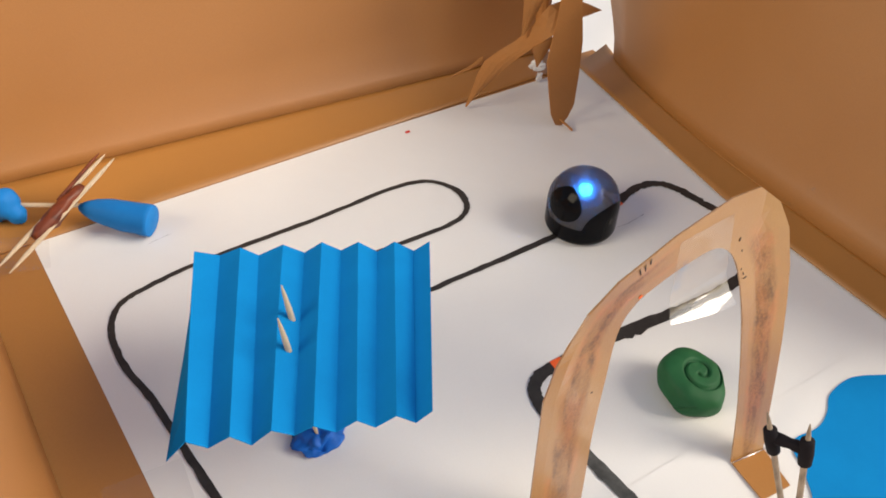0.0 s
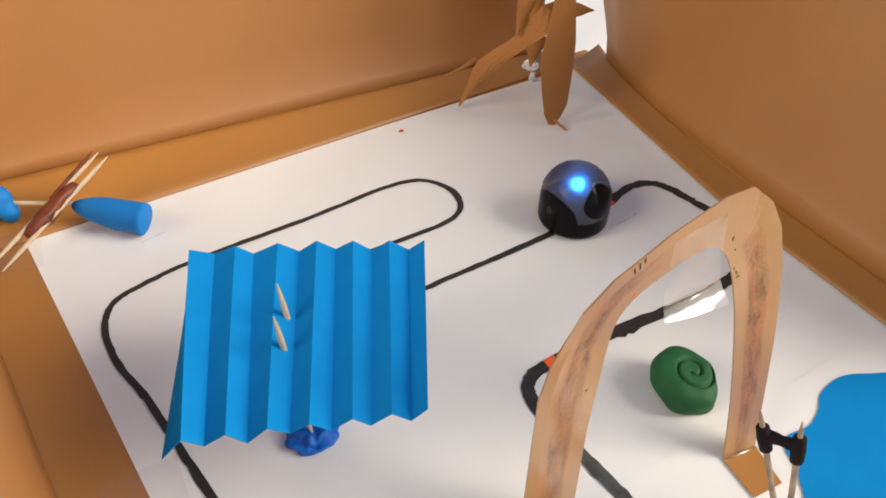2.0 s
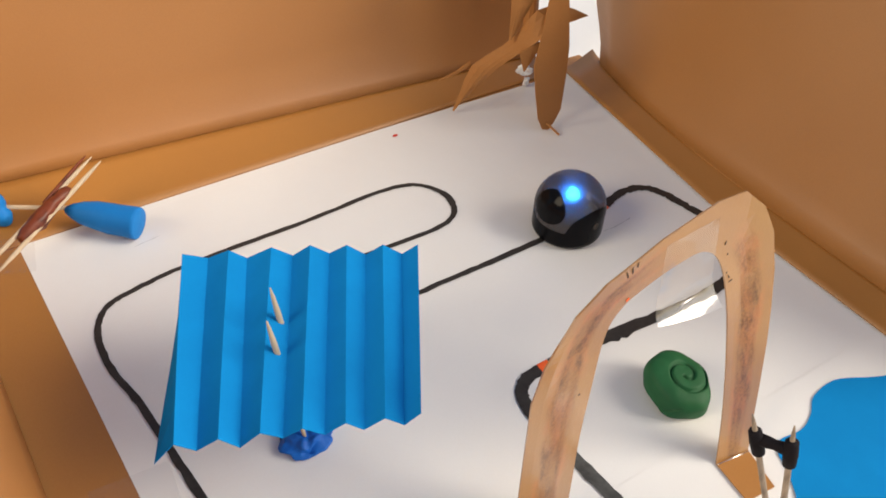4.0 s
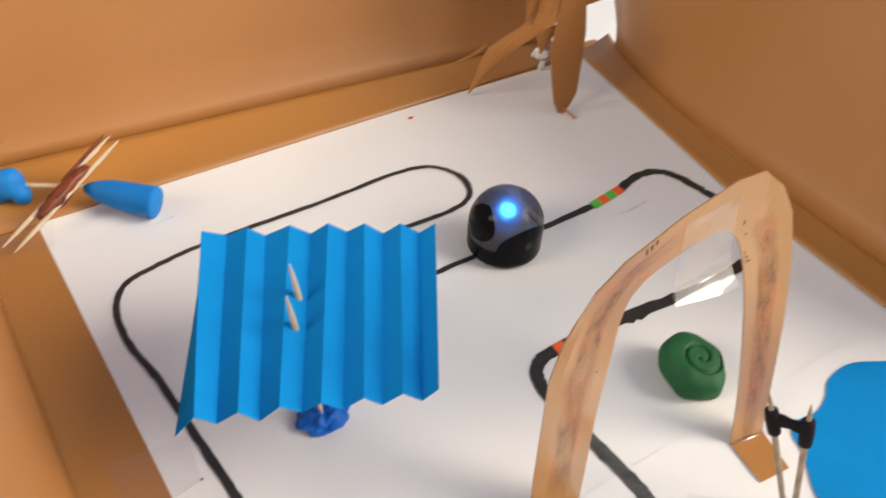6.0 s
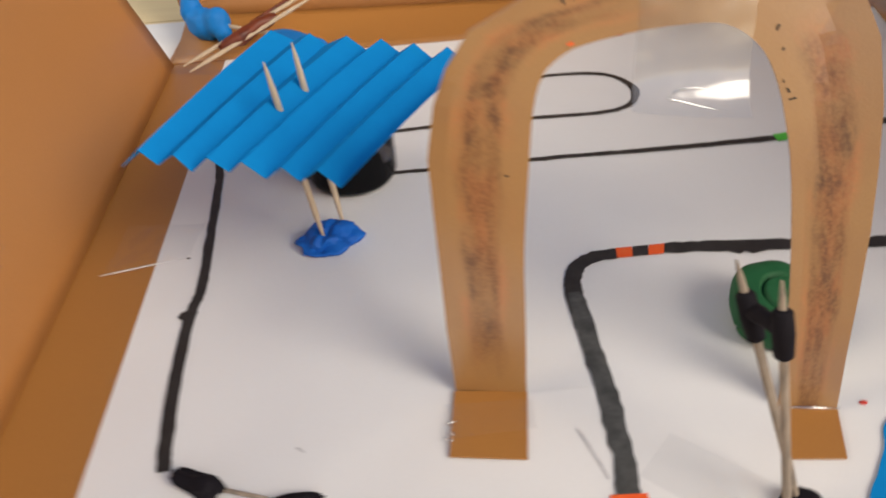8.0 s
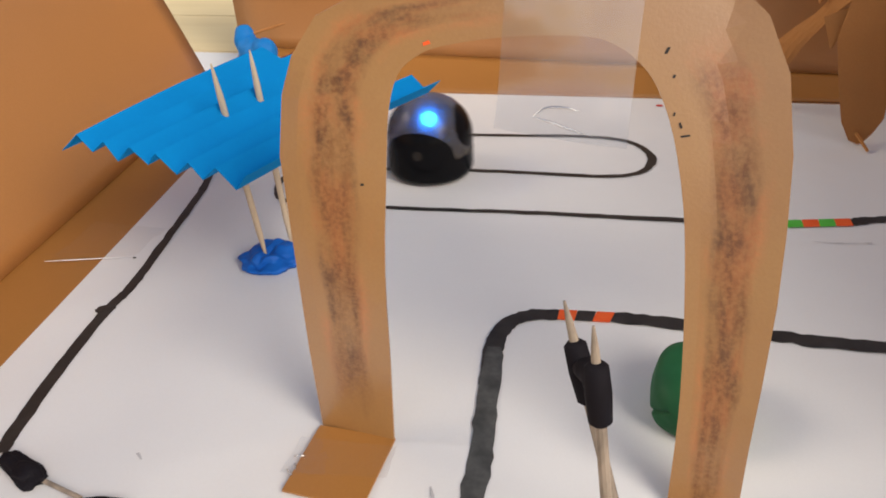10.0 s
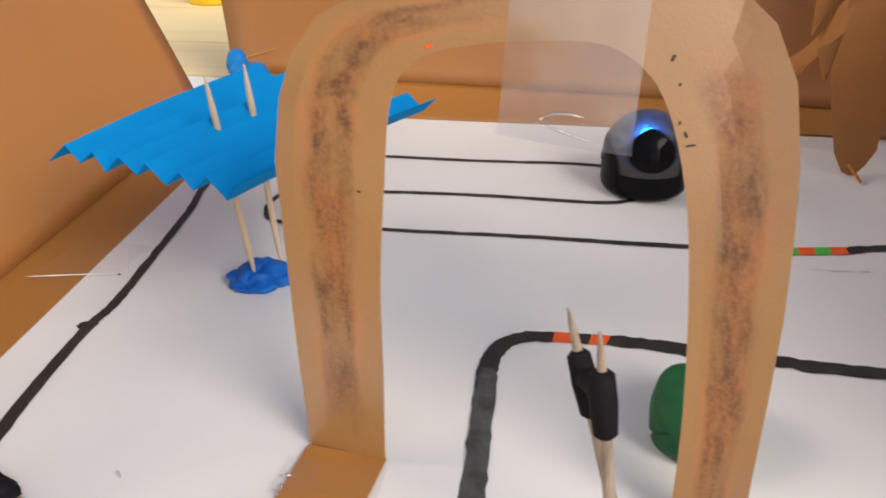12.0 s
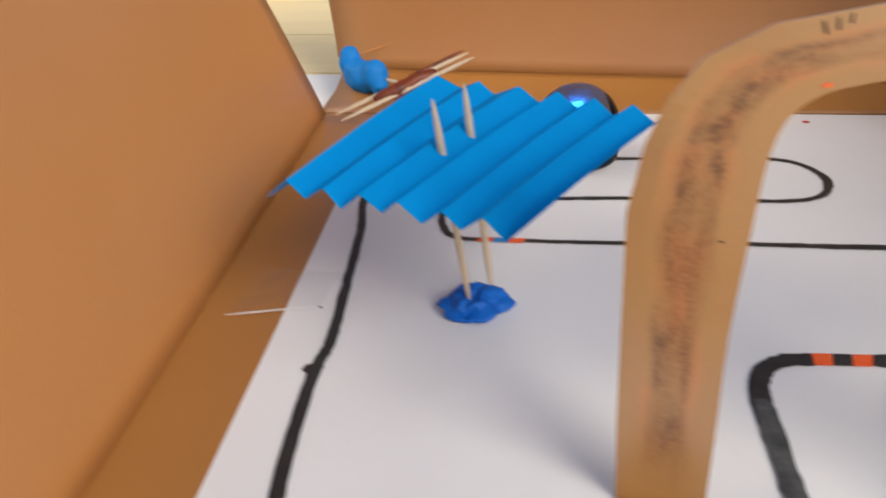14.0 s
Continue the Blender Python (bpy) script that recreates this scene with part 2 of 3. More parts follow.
# ---- mesh helpers ----
def part(name, bm, material, parent=None, label="", smooth=False):
    me = bpy.data.meshes.new(name)
    bmesh.ops.recalc_face_normals(bm, faces=bm.faces)
    for f in bm.faces:
        f.smooth = smooth
    bm.to_mesh(me)
    bm.free()
    me.materials.append(material)
    ob = new(name, me)
    if parent:
        ob.parent = parent
    if label:
        ob["label"] = label
    return ob


def thing(name, label, category, group="", at=(0, 0, 0)):
    ob = new(name)
    ob.empty_display_size = 0.005
    ob.location = at
    return tagged(ob, label, category, group)


def plate(points, thick, shift=(0, 0, 1)):
    """A sheet with the outline given, in mm, thickened along shift."""
    bm = bmesh.new()
    up = Vector(shift).normalized() * thick
    low = [bm.verts.new(Vector(p) * MM) for p in points]
    high = [bm.verts.new((Vector(p) + up) * MM) for p in points]
    bm.faces.new(low)
    bm.faces.new(high[::-1])
    for i in range(len(points)):
        j = (i + 1) % len(points)
        bm.faces.new((low[i], low[j], high[j], high[i]))
    return bm


def smooth_path(points, steps=6):
    """Catmull-Rom through the points."""
    P = [Vector(p) for p in points]
    P = [2 * P[0] - P[1]] + P + [2 * P[-1] - P[-2]]
    out = []
    for i in range(1, len(P) - 2):
        a, b, c, d = P[i - 1:i + 3]
        for k in range(steps):
            t = k / steps
            out.append(0.5 * (2 * b + (c - a) * t + (2 * a - 5 * b + 4 * c - d) * t * t + (3 * b - a - 3 * c + d) * t ** 3))
    out.append(P[-2])
    return out


def ribbon(points, width, z, rough_edge=0.15, steps=6, seed=1, ends=True):
    """A drawn stroke, in mm, of uneven width."""
    rng = random.Random(seed)
    path = smooth_path([(*p, 0) for p in points], steps)
    bm = bmesh.new()
    pairs = []
    for i, p in enumerate(path):
        d = (path[min(i + 1, len(path) - 1)] - path[max(i - 1, 0)]).normalized()
        s = Vector((-d.y, d.x, 0))
        w = width(i / (len(path) - 1)) if callable(width) else width
        if ends and i in (0, len(path) - 1):
            w *= 0.75
        a = p + s * (w / 2 + rng.gauss(0, rough_edge))
        b = p - s * (w / 2 + rng.gauss(0, rough_edge))
        pairs.append([bm.verts.new((v.x * MM, v.y * MM, z * MM)) for v in (a, b)])
    for (a, b), (c, d) in zip(pairs, pairs[1:]):
        bm.faces.new((a, b, d, c))
    return bm


def rod(a, b, radii, sides=10):
    """A round stick from a to b, in mm, whose radii are spread evenly along it."""
    a, b = Vector(a), Vector(b)
    q = (b - a).to_track_quat("Z", "Y")
    bm = bmesh.new()
    rings = []
    for i, (t, r) in enumerate(radii):
        c = a.lerp(b, t)
        rings.append([bm.verts.new((c + q @ Vector((r * math.cos(6.28319 * k / sides), r * math.sin(6.28319 * k / sides), 0))) * MM) for k in range(sides)])
    for r, s in zip(rings, rings[1:]):
        for k in range(sides):
            bm.faces.new((r[k], r[(k + 1) % sides], s[(k + 1) % sides], s[k]))
    bm.faces.new(rings[0][::-1])
    bm.faces.new(rings[-1])
    return bm


PICK = ((0, 0.25), (0.06, 0.65), (0.16, 1.0), (0.84, 1.0), (0.94, 0.65), (1, 0.22))


def lump(at, size, bumps=0.12, freq=0.25, seed=0, turn=0.0, flat=None, detail=4):
    """A hand-pressed lump of clay, in mm; flat: the height under which it is pressed flat."""
    bm = bmesh.new()
    bmesh.ops.create_icosphere(bm, subdivisions=detail, radius=1)
    rot = Matrix.Rotation(radians(turn), 3, "Z")
    for v in bm.verts:
        n = v.co.normalized()
        k = 1 + bumps * noise.noise(Vector(n * 1.6) + Vector((seed * 7.3, 0, 0))) * 2 + bumps * 0.5 * noise.noise(Vector(n * 4.5) + Vector((0, seed * 3.1, 0)))
        p = rot @ Vector((n.x * size[0] * k, n.y * size[1] * k, n.z * size[2] * k)) + Vector(at)
        if flat is not None and p.z < flat:
            p.z = flat
        v.co = p * MM
    return bm


# ---- the table and the open card box ----
def table():
    top = tagged(new("table"), "pale wooden table top made of wide planks", "table", kind="structure")
    y = -700.0
    for i in range(14):
        # one joint between planks falls behind the box
        depth = 95.0 if y < 40 or y > 70 else 71.0
        part("plank", plate([(-620, y + 0.7, -14), (820, y + 0.7, -14), (820, y + depth - 0.7, -14), (-620, y + depth - 0.7, -14)], 10.5), TABLE, top)
        y += depth
    part("plank_bed", plate([(-615, -695, -24), (815, -695, -24), (815, y - 6, -24), (-615, y - 6, -24)], 9.6), TABLE, top)
    for x in (-570, 770):
        for yy in (-650, y - 60):
            part("table_leg", plate([(x - 25, yy - 25, -760), (x + 25, yy - 25, -760), (x + 25, yy + 25, -760), (x - 25, yy + 25, -760)], 736), TABLE, top)
    ground = part("ground", plate([(-1300, -1400, -770), (1500, -1400, -770), (1500, 1300, -770), (-1300, 1300, -770)], 9.5), TABLE)
    tagged(ground, "plain pale floor of the room far below the table", "floor", kind="structure")
    white = part("white_sheet", plate([(-200, -460, -3.4), (700, -460, -3.4), (700, 330, -3.4), (230, 330, -3.4), (230, 56, -3.4), (-200, 56, -3.4)], 0.5), PAPER)
    tagged(white, "large sheet of white paper spread on the table under the box", "paper")


def curl(profile, along, thick=2.2):
    """A card sheet: profile rows at both ends of its length, bent along its height. along(u, v) gives mm."""
    nu, nv = profile
    bm = bmesh.new()
    grid = [[bm.verts.new(Vector(along(i / nu, j / nv)) * MM) for j in range(nv + 1)] for i in range(nu + 1)]
    for i in range(nu):
        for j in range(nv):
            bm.faces.new((grid[i][j], grid[i + 1][j], grid[i + 1][j + 1], grid[i][j + 1]))
    bmesh.ops.recalc_face_normals(bm, faces=bm.faces)
    bmesh.ops.solidify(bm, geom=list(bm.faces), thickness=thick * MM)
    return bm


def box():
    floor = part("floor", plate([(-31, -420, -2.8), (328, -420, -2.8), (328, 12, -2.8), (-31, 24, -2.8)], 2.4), CARD_FLOOR)
    tagged(floor, "brown cardboard bottom of the open box", "box", kind="structure")

    def back(u, v):
        x = -27 + 325 * u
        y = 37 - 22 * u
        z = 7 + 98 * v
        if v > 0:
            lean = 0.10 * (z - 7) + 3 * math.sin(3.1 * u) * min(1, v * 4) + 5 * (1 - math.exp(-(z - 7) / 7))
            return (x - (4 + 0.09 * (z - 7)) * (1 - u) - 2 * (1 - u) * v, y + lean, z)
        return (x, y, z)

    wall = part("wall_back", curl((24, 20), back), CARD, smooth=True)
    tagged(wall, "smooth brown cardboard back wall of the box", "box wall", kind="structure")

    def back_strip(u, v):
        x = -28 + 322 * u
        y0, y1 = -5.5 + 7 * u, 37.5 - 22 * u
        return (x, y0 + (y1 - y0) * v, -0.3 + 7.5 * v ** 1.3)

    strip = part("trim_back", curl((16, 6), back_strip, 0.8), CARD_FLOOR, smooth=True)
    tagged(strip, "brown cardboard flap rising to the back wall", "box flap", kind="structure")

    def left(u, v):
        y = -300 + 292 * u
        z = -0.5 + 122 * v
        y -= (0.16 * z) * u ** 6
        return (-29 - 0.30 * z - 0.0004 * z * z + 7 * (1 - u) ** 1.0, y, z)

    wall = part("wall_left", curl((24, 18), left), CARD, smooth=True)
    tagged(wall, "smooth brown cardboard side wall leaning outwards", "box wall", kind="structure")

    def right(u, v):
        y = -290 + 280 * u
        z = 5 + 150 * v
        return (304.5 + 22 * u ** 4 + 0.18 * (z - 5) + 5 * (1 - math.exp(-(z - 5) / 8)) + 4 * u ** 8 * v, y + 0.9 * min(z - 5, 32) * u ** 10 - 0.1 * (z - 5) * u ** 10, z)

    wall = part("wall_right", curl((24, 18), right), CARD, smooth=True)
    tagged(wall, "smooth brown cardboard side wall of the box", "box wall", kind="structure")

    def right_strip(u, v):
        y = -300 + 300 * u
        x0 = 286 + 3 * u + 17 * max(0, u - 0.55) / 0.45
        x1 = 305.5 + 22 * u ** 4 + 4 * u ** 12
        return (x0 + (x1 - x0) * v, y + 5 * v * u ** 10, 0.6 + 4.6 * v ** 1.3)

    strip = part("trim_right", curl((20, 6), right_strip, 0.8), CARD_FLOOR, smooth=True)
    tagged(strip, "brown cardboard flap lying over the paper's edge", "box flap", kind="structure")


def folds():
    """Worn folds where the flaps turn up into the walls, highlight painted as paler colour."""
    for name, pts in (("trim_fold_back", [(-27, 36.0, 7.7), (60, 30.4, 7.8), (150, 24.3, 7.7), (240, 18.3, 7.7), (292, 14.8, 7.6)]),
                      ("trim_fold_right", [(304.0, -288, 5.5), (304.3, -210, 5.5), (306.3, -124, 5.5), (313.8, -62, 5.5), (324.5, -14, 5.5)])):
        path = smooth_path(pts, 8)
        bm = bmesh.new()
        rings = []
        for i, p in enumerate(path):
            q = (path[min(i + 1, len(path) - 1)] - path[max(i - 1, 0)]).to_track_quat("Z", "Y")
            r = 0.6 + 0.2 * noise.noise(Vector((i * 0.4, 0, 0)))
            rings.append([bm.verts.new((p + q @ Vector((r * math.cos(0.785 * k), r * math.sin(0.785 * k), 0))) * MM) for k in range(8)])
        for r, t in zip(rings, rings[1:]):
            for k in range(8):
                bm.faces.new((r[k], r[(k + 1) % 8], t[(k + 1) % 8], t[k]))
        tagged(part(name, bm, FOLD, smooth=True), "worn fold line in the brown cardboard, its highlight painted as pale colour", "box flap", kind="structure")


# ---- the drawn track ----
TRACK_A = [(25.5, -251), (23.6, -240), (20.8, -214), (19.8, -192), (20.6, -180), (19, -161), (17, -141), (14.5, -115), (10.8, -96), (10.6, -78), (14.2, -66.2), (20.8, -59.2), (33, -55.8),
           (49, -53.2), (78, -51.6), (112, -50.9), (149, -48.2), (168, -50.5), (176.5, -58.5), (179.3, -69), (174.5, -80), (161, -84.9), (130, -84.9), (102, -85.8), (80, -87.5), (60, -88.5),
           (50, -91), (43, -96), (41.5, -105), (45, -115), (50, -118.5), (57, -119)]
TRACK_B = [(71, -118.8), (88, -118.8), (116, -117.6), (147, -116.3), (173, -116.2), (201, -115.2), (222, -114.2)]
TRACK_C = [(242, -110.8), (250, -108), (260, -106.7), (268.5, -109.5), (274, -118.5), (276.5, -130), (279, -142), (280, -154), (275.5, -167), (266, -175.5), (252, -178.5), (229, -180),
           (208, -178.5), (185, -176.5), (165, -176)]
TRACK_D = [(152, -176.5), (143, -178), (137, -183.5), (135, -194), (136, -212), (137, -227), (137.5, -241), (137.5, -258), (136.5, -268), (137, -282), (138, -300)]


def track():
    sheet = thing("paper_sheet", "white paper sheets with a black marker track and colour codes", "paper")
    bm = bmesh.new()
    n, m = 30, 30
    grid = [[None] * (m + 1) for _ in range(n + 1)]
    for i in range(n + 1):
        for j in range(m + 1):
            u, v = i / n, j / m
            y = -1 - 299 * v
            x0, x1 = -3 + 10 * v, 309 - 8 * v
            z = 0.28 * noise.noise(Vector((u * 5, v * 5, 0))) if 0 < i < n and 0 < j < m else 0
            grid[i][j] = bm.verts.new(((x0 + (x1 - x0) * u) * MM, y * MM, (-0.25 + 0.12 * z) * MM))
    for i in range(n):
        for j in range(m):
            bm.faces.new((grid[i][j], grid[i + 1][j], grid[i + 1][j + 1], grid[i][j + 1]))
    part("sheet", bm, PAPER, sheet, smooth=True)
    part("overlapping_sheet", plate([(100, -300, -0.5), (300, -300, -0.12), (300, -232.5, -0.12), (160, -232, -0.12), (117.5, -232.5, -0.14), (100, -232.5, -0.5)], 0.13), PAPER, sheet)
    part("track_line", ribbon(TRACK_A, lambda t: 3.9 - 1.4 * min(1, t * 3.0) + 0.9 * math.exp(-((t - 0.61) / 0.02) ** 2), 0.12, 0.13, 7, 1), INK, sheet)
    part("track_line", ribbon(TRACK_B, lambda t: 2.4 + 1.4 * t ** 2, 0.12, 0.12, 8, 2), INK, sheet)
    part("track_line", ribbon(TRACK_C, lambda t: 4.4 + 1.2 * t, 0.12, 0.26, 8, 3), INK, sheet)
    part("track_line", ribbon(TRACK_D[:5], 5.2, 0.12, 0.18, 8, 4), INK, sheet)
    part("worn_track_line", ribbon(TRACK_D[3:], 5.4, 0.16, 0.22, 5, 5), INK_GREY, sheet, "worn grey-black marker line")
    # ragged overrun on the wide stroke, and the knot on the side line
    part("ink_overrun", plate([(183, -178.5, 0.1), (188, -181.3, 0.1), (190, -180.2, 0.1), (192, -181.6, 0.1), (197, -180.4, 0.1), (207, -181.2, 0.1), (211, -178, 0.1), (196, -176, 0.1)], 0.08), INK, sheet)
    part("ink_knot", lump((18.8, -191.5, 0.1), (2.9, 1.7, 0.12), 0.2, seed=5, turn=20, detail=3), INK, sheet)

    def code(start, end, colours, width):
        a, b = Vector((*start, 0)), Vector((*end, 0))
        d = (b - a).normalized()
        s = Vector((-d.y, d.x, 0)) * width / 2
        k = len(colours)
        for i, c in enumerate(colours):
            p, q = a.lerp(b, i / k), a.lerp(b, (i + 1) / k)
            skew = d * (0.25 + 0.55 * ((i * 7 + int(width * 10)) % 5) / 4)
            z = Vector((0, 0, 0.15 + 0.01 * (i % 2)))
            part("code_mark", plate([p - s - skew + z, q - s - skew + z, q + s + skew + z, p + s + skew + z], 0.06), c, sheet)

    code((56, -119), (71.5, -119), (ORANGE, BLUE_INK, ORANGE), 2.9)
    code((221.5, -114.4), (242.5, -110.7), (GREEN_INK, ORANGE, GREEN_INK, ORANGE), 5.0)
    code((151, -176.6), (166, -176), (ORANGE, INK, ORANGE), 5.0)
    code((136.6, -266.5), (136.8, -271.5), (ORANGE,), 8.5)
    for at, r in (((183.7, -10.3), 1.25), ((199.5, -244), 0.85), ((-2 + 15, -163), 0.5)):
        part("ink_dot", lump((*at, 0.12), (r * 1.15, r * 0.8, 0.16), 0.2, seed=at[0], detail=3), INK if r < 0.8 else RED_INK, sheet)
    part("scuff", ribbon([(58, -246), (60, -248)], 0.5, 0.1, 0.1, 4, 8), PENCIL, sheet)
    part("scuff", ribbon([(128, -246), (131, -255), (133, -262)], 0.5, 0.16, 0.1, 4, 9), PENCIL, sheet)
    part("scuff", ribbon([(228, -125), (234, -125.3), (240, -124.8), (246, -124)], 0.35, 0.1, 0.1, 4, 10), PENCIL, sheet)
    part("scuff", ribbon([(40, -30), (52, -28)], 0.3, 0.1, 0.1, 4, 11), PENCIL, sheet)
    black = thing("black_clay_scrap", "flat scrap of black clay pressed on the paper", "clay")
    part("scrap", lump((35.8, -256.6, 1.4), (7.4, 3.3, 2.2), 0.2, seed=3, turn=-25, flat=0.1), BLACK_CLAY, black)
    part("tail", lump((59, -262.6, 1.0), (8.0, 1.6, 1.2), 0.15, seed=4, turn=4, flat=0.1), BLACK_CLAY, black)
    part("splinter", rod((42, -258.6, 1.4), (53, -261.8, 1.0), ((0, 0.6), (1, 0.6)), 8), WOOD_GREY, black)


# ---- the pleated canopy on two toothpicks ----
def canopy():
    c = thing("paper_canopy", "pleated blue paper roof on two toothpicks in a blue clay foot", "paper model")
    rng = random.Random(11)
    n = 13
    front, back = [], []
    for i in range(n + 1):
        high = i % 2
        f = Vector((8 + 5.42 * i, -173 - 2.5 * i, 43.2 + 0.42 * i + (4.6 if high else 0)))
        b = Vector((36.2 + 5.83 * i, -100.6 - 3.37 * i, 47.8 + 0.33 * i + (4.2 if high else 0)))
        b.x += (0, 0.2, 2.8, 3.4, 2.2, 4.2, 4.6, 4.6, 4.6, 3.5, 3.0, 2.8, 2.2, 0.7)[i]
        j = lambda s: Vector((rng.uniform(-s, s), rng.uniform(-s, s), rng.uniform(-s, s)))
        f, b = f + j(0.45), b + j(0.45)
        front.append(f)
        back.append(b)
    front[0] = Vector((6.9, -175.0, 43.0))
    back[0] = back[1] + Vector((-0.6, -3.0, -7.5))
    front[13] += Vector((-1.2, 0.8, -0.6))
    bm = bmesh.new()
    rows = []
    for f, b in zip(front, back):
        row = []
        for k in range(7):
            t = k / 6
            p = f.lerp(b, t)
            p.z += 0.9 * math.sin(math.pi * t)
            row.append(bm.verts.new(p * MM))
        rows.append(row)
    for r, s in zip(rows, rows[1:]):
        for k in range(6):
            bm.faces.new((r[k], r[k + 1], s[k + 1], s[k]))
    bmesh.ops.recalc_face_normals(bm, faces=bm.faces)
    bmesh.ops.solidify(bm, geom=list(bm.faces), thickness=0.16 * MM)
    part("pleated_roof", bm, BLUE_PAPER, c)
    part("toothpick", rod((58.3, -161.4, 2.0), (50.1, -159.7, 65), PICK), WOOD, c)
    part("toothpick", rod((64, -153.5, 2.0), (56.8, -147.4, 65.2), PICK), WOOD, c)
    bm = lump((59.5, -159.3, 1.2), (10.2, 8.6, 4.6), 0.15, seed=2, turn=20, flat=0.0, detail=5)
    for v in bm.verts:
        p = v.co / MM
        if p.z > 0.3:
            k = noise.noise(Vector((p.x * 0.28, p.y * 0.28, 3)))
            v.co.z += (1.1 * k - 1.2 * math.exp(-((p.x - 60 - 0.4 * (p.y + 159)) / 1.2) ** 2) * (p.z > 2)) * MM
            v.co.z = max(v.co.z, 0.0002)
    part("clay_foot", bm, BLUE_CLAY, c, smooth=True)


# ---- the card arch ----
OUTER = [(98.5, 0), (97.5, 22), (97, 47), (96.6, 70), (98.8, 83), (101.8, 91), (107, 98.3), (117.5, 103.3), (140, 106.5), (165, 107), (179, 104.5), (187.5, 97.5), (192, 88), (194.2, 74),
         (194.8, 60), (194.8, 46), (194, 30), (193, 15), (192.3, 0)]
INNER = [(116.8, 0), (117, 22), (117, 45), (118.5, 68), (119.5, 80), (121.5, 87), (125, 90.5), (130, 92.5), (142, 94), (155, 94), (161, 92.5), (166, 89), (169.5, 84.5), (173, 76),
         (176, 63), (177.5, 50), (178.5, 36), (179, 20), (178.5, 0)]


def arch_y(x, z):
    return -231.5 - 0.162 * (x - 108) + z * min(0.25, max(0.02, 0.04 + 0.0029 * (x - 109)))


def arch():
    a = thing("card_arch", "brown cardboard arch rubbed with dark and orange pastel", "arch")
    cut = [Vector((x, 0, z)) for x, z in OUTER]
    out = [a.lerp(b, k / 3) for a, b in zip(cut, cut[1:]) for k in range(3)] + [cut[-1]]
    inn = smooth_path([(x, 0, z) for x, z in INNER], 3)
    bm = bmesh.new()
    uv = bm.loops.layers.uv.new("strip")
    cols, n = 6, len(out)
    rows = []
    for p, q in zip(out, inn):
        row = []
        for k in range(cols + 1):
            c = p.lerp(q, k / cols)
            row.append(bm.verts.new(Vector((c.x, arch_y(c.x, c.z), max(c.z, 0.1))) * MM))
        rows.append(row)
    coord = {v: (i / (n - 1), k / cols) for i, row in enumerate(rows) for k, v in enumerate(row)}
    for i in range(n - 1):
        for k in range(cols):
            f = bm.faces.new((rows[i][k], rows[i][k + 1], rows[i + 1][k + 1], rows[i + 1][k]))
            for loop in f.loops:
                loop[uv].uv = coord[loop.vert]
    me = part("arch_strip", bm, ARCH, a)
    mod = me.modifiers.new("thickness", "SOLIDIFY")
    mod.thickness, mod.offset = 0.0006, 1.0
    part("foot_flap", plate([(98, -231.2, 0.25), (117, -233, 0.25), (114.8, -255, 0.3), (96, -252.6, 0.3)], 0.5), CARD_FLOOR, a)
    part("foot_flap", plate([(178, -243.4, 0.25), (192.3, -245.4, 0.25), (188.5, -261, 0.3), (175.8, -260, 0.3)], 0.5), CARD_FLOOR, a)
    # marker ticks and a fleck of orange on the face
    for x, z, w, h, turn, m in ((125.5, 102.5, 0.5, 3.4, 20, INK), (127.5, 103, 0.5, 3.0, 10, INK), (129.5, 103.8, 0.5, 2.4, 0, INK), (127.3, 93.2, 1.7, 1.0, 15, ORANGE), (170.6, 91.5, 0.6, 1.9, -25, INK), (172.2, 87.0, 0.5, 1.0, -25, INK),
                                (175.2, 76.4, 2.2, 0.5, 8, INK), (174.1, 78.3, 0.5, 1.6, 25, INK), (172.8, 80.3, 0.4, 1.0, -15, INK), (113.5, 65, 0.9, 0.7, 0, INK)):
        c, s, w, h = math.cos(radians(turn)), math.sin(radians(turn)), w * 0.8, h * 0.75
        pts = [(x + c * i * w / 2 - s * j * h / 2, z + s * i * w / 2 + c * j * h / 2) for i, j in ((-1, -1), (1, -0.8), (0.8, 1), (-1, 0.7))]
        part("ink_tick", plate([(px, arch_y(px, pz) - 0.75, pz) for px, pz in pts], 0.08, (0, -1, 0)), m, a)

    def film(u, v):
        x = 140.0 + 24.5 * u + 1.5 * v
        drop = (1 - v) * 28
        bend = max(0.0, drop - 18) / 8.0
        down = min(drop, 18) + 8.0 * math.sin(bend)
        out = 8.0 * (1 - math.cos(bend)) * (0.45 + 0.55 * u)
        z = 104.0 - down - 2 * u
        return (x, arch_y(x, z) - 0.9 - 1.2 * (1 - v) * math.sin(2.6 * u) - out, z)

    bm = bmesh.new()
    grid = [[bm.verts.new(Vector(film(i / 16, j / 16)) * MM) for j in range(17)] for i in range(17)]
    for i in range(16):
        for j in range(16):
            bm.faces.new((grid[i][j], grid[i + 1][j], grid[i + 1][j + 1], grid[i][j + 1]))
    # glossy tubes added in the shape of the glare on the film's fold
    for line in ([(147.2, 80.6), (149.5, 82.2), (153, 82.3), (156, 81.6)], [(147.2, 80.6), (150, 79.8), (154, 78.4), (158.5, 77.0)]):
        path = smooth_path([(x, arch_y(x, z) - 3.6, z) for x, z in line], 5)
        bm2 = bmesh.new()
        rings = []
        for i, p in enumerate(path):
            q = (path[min(i + 1, len(path) - 1)] - path[max(i - 1, 0)]).to_track_quat("Z", "Y")
            w = 0.26 * math.sin(math.pi * (i + 0.6) / (len(path) + 0.2))
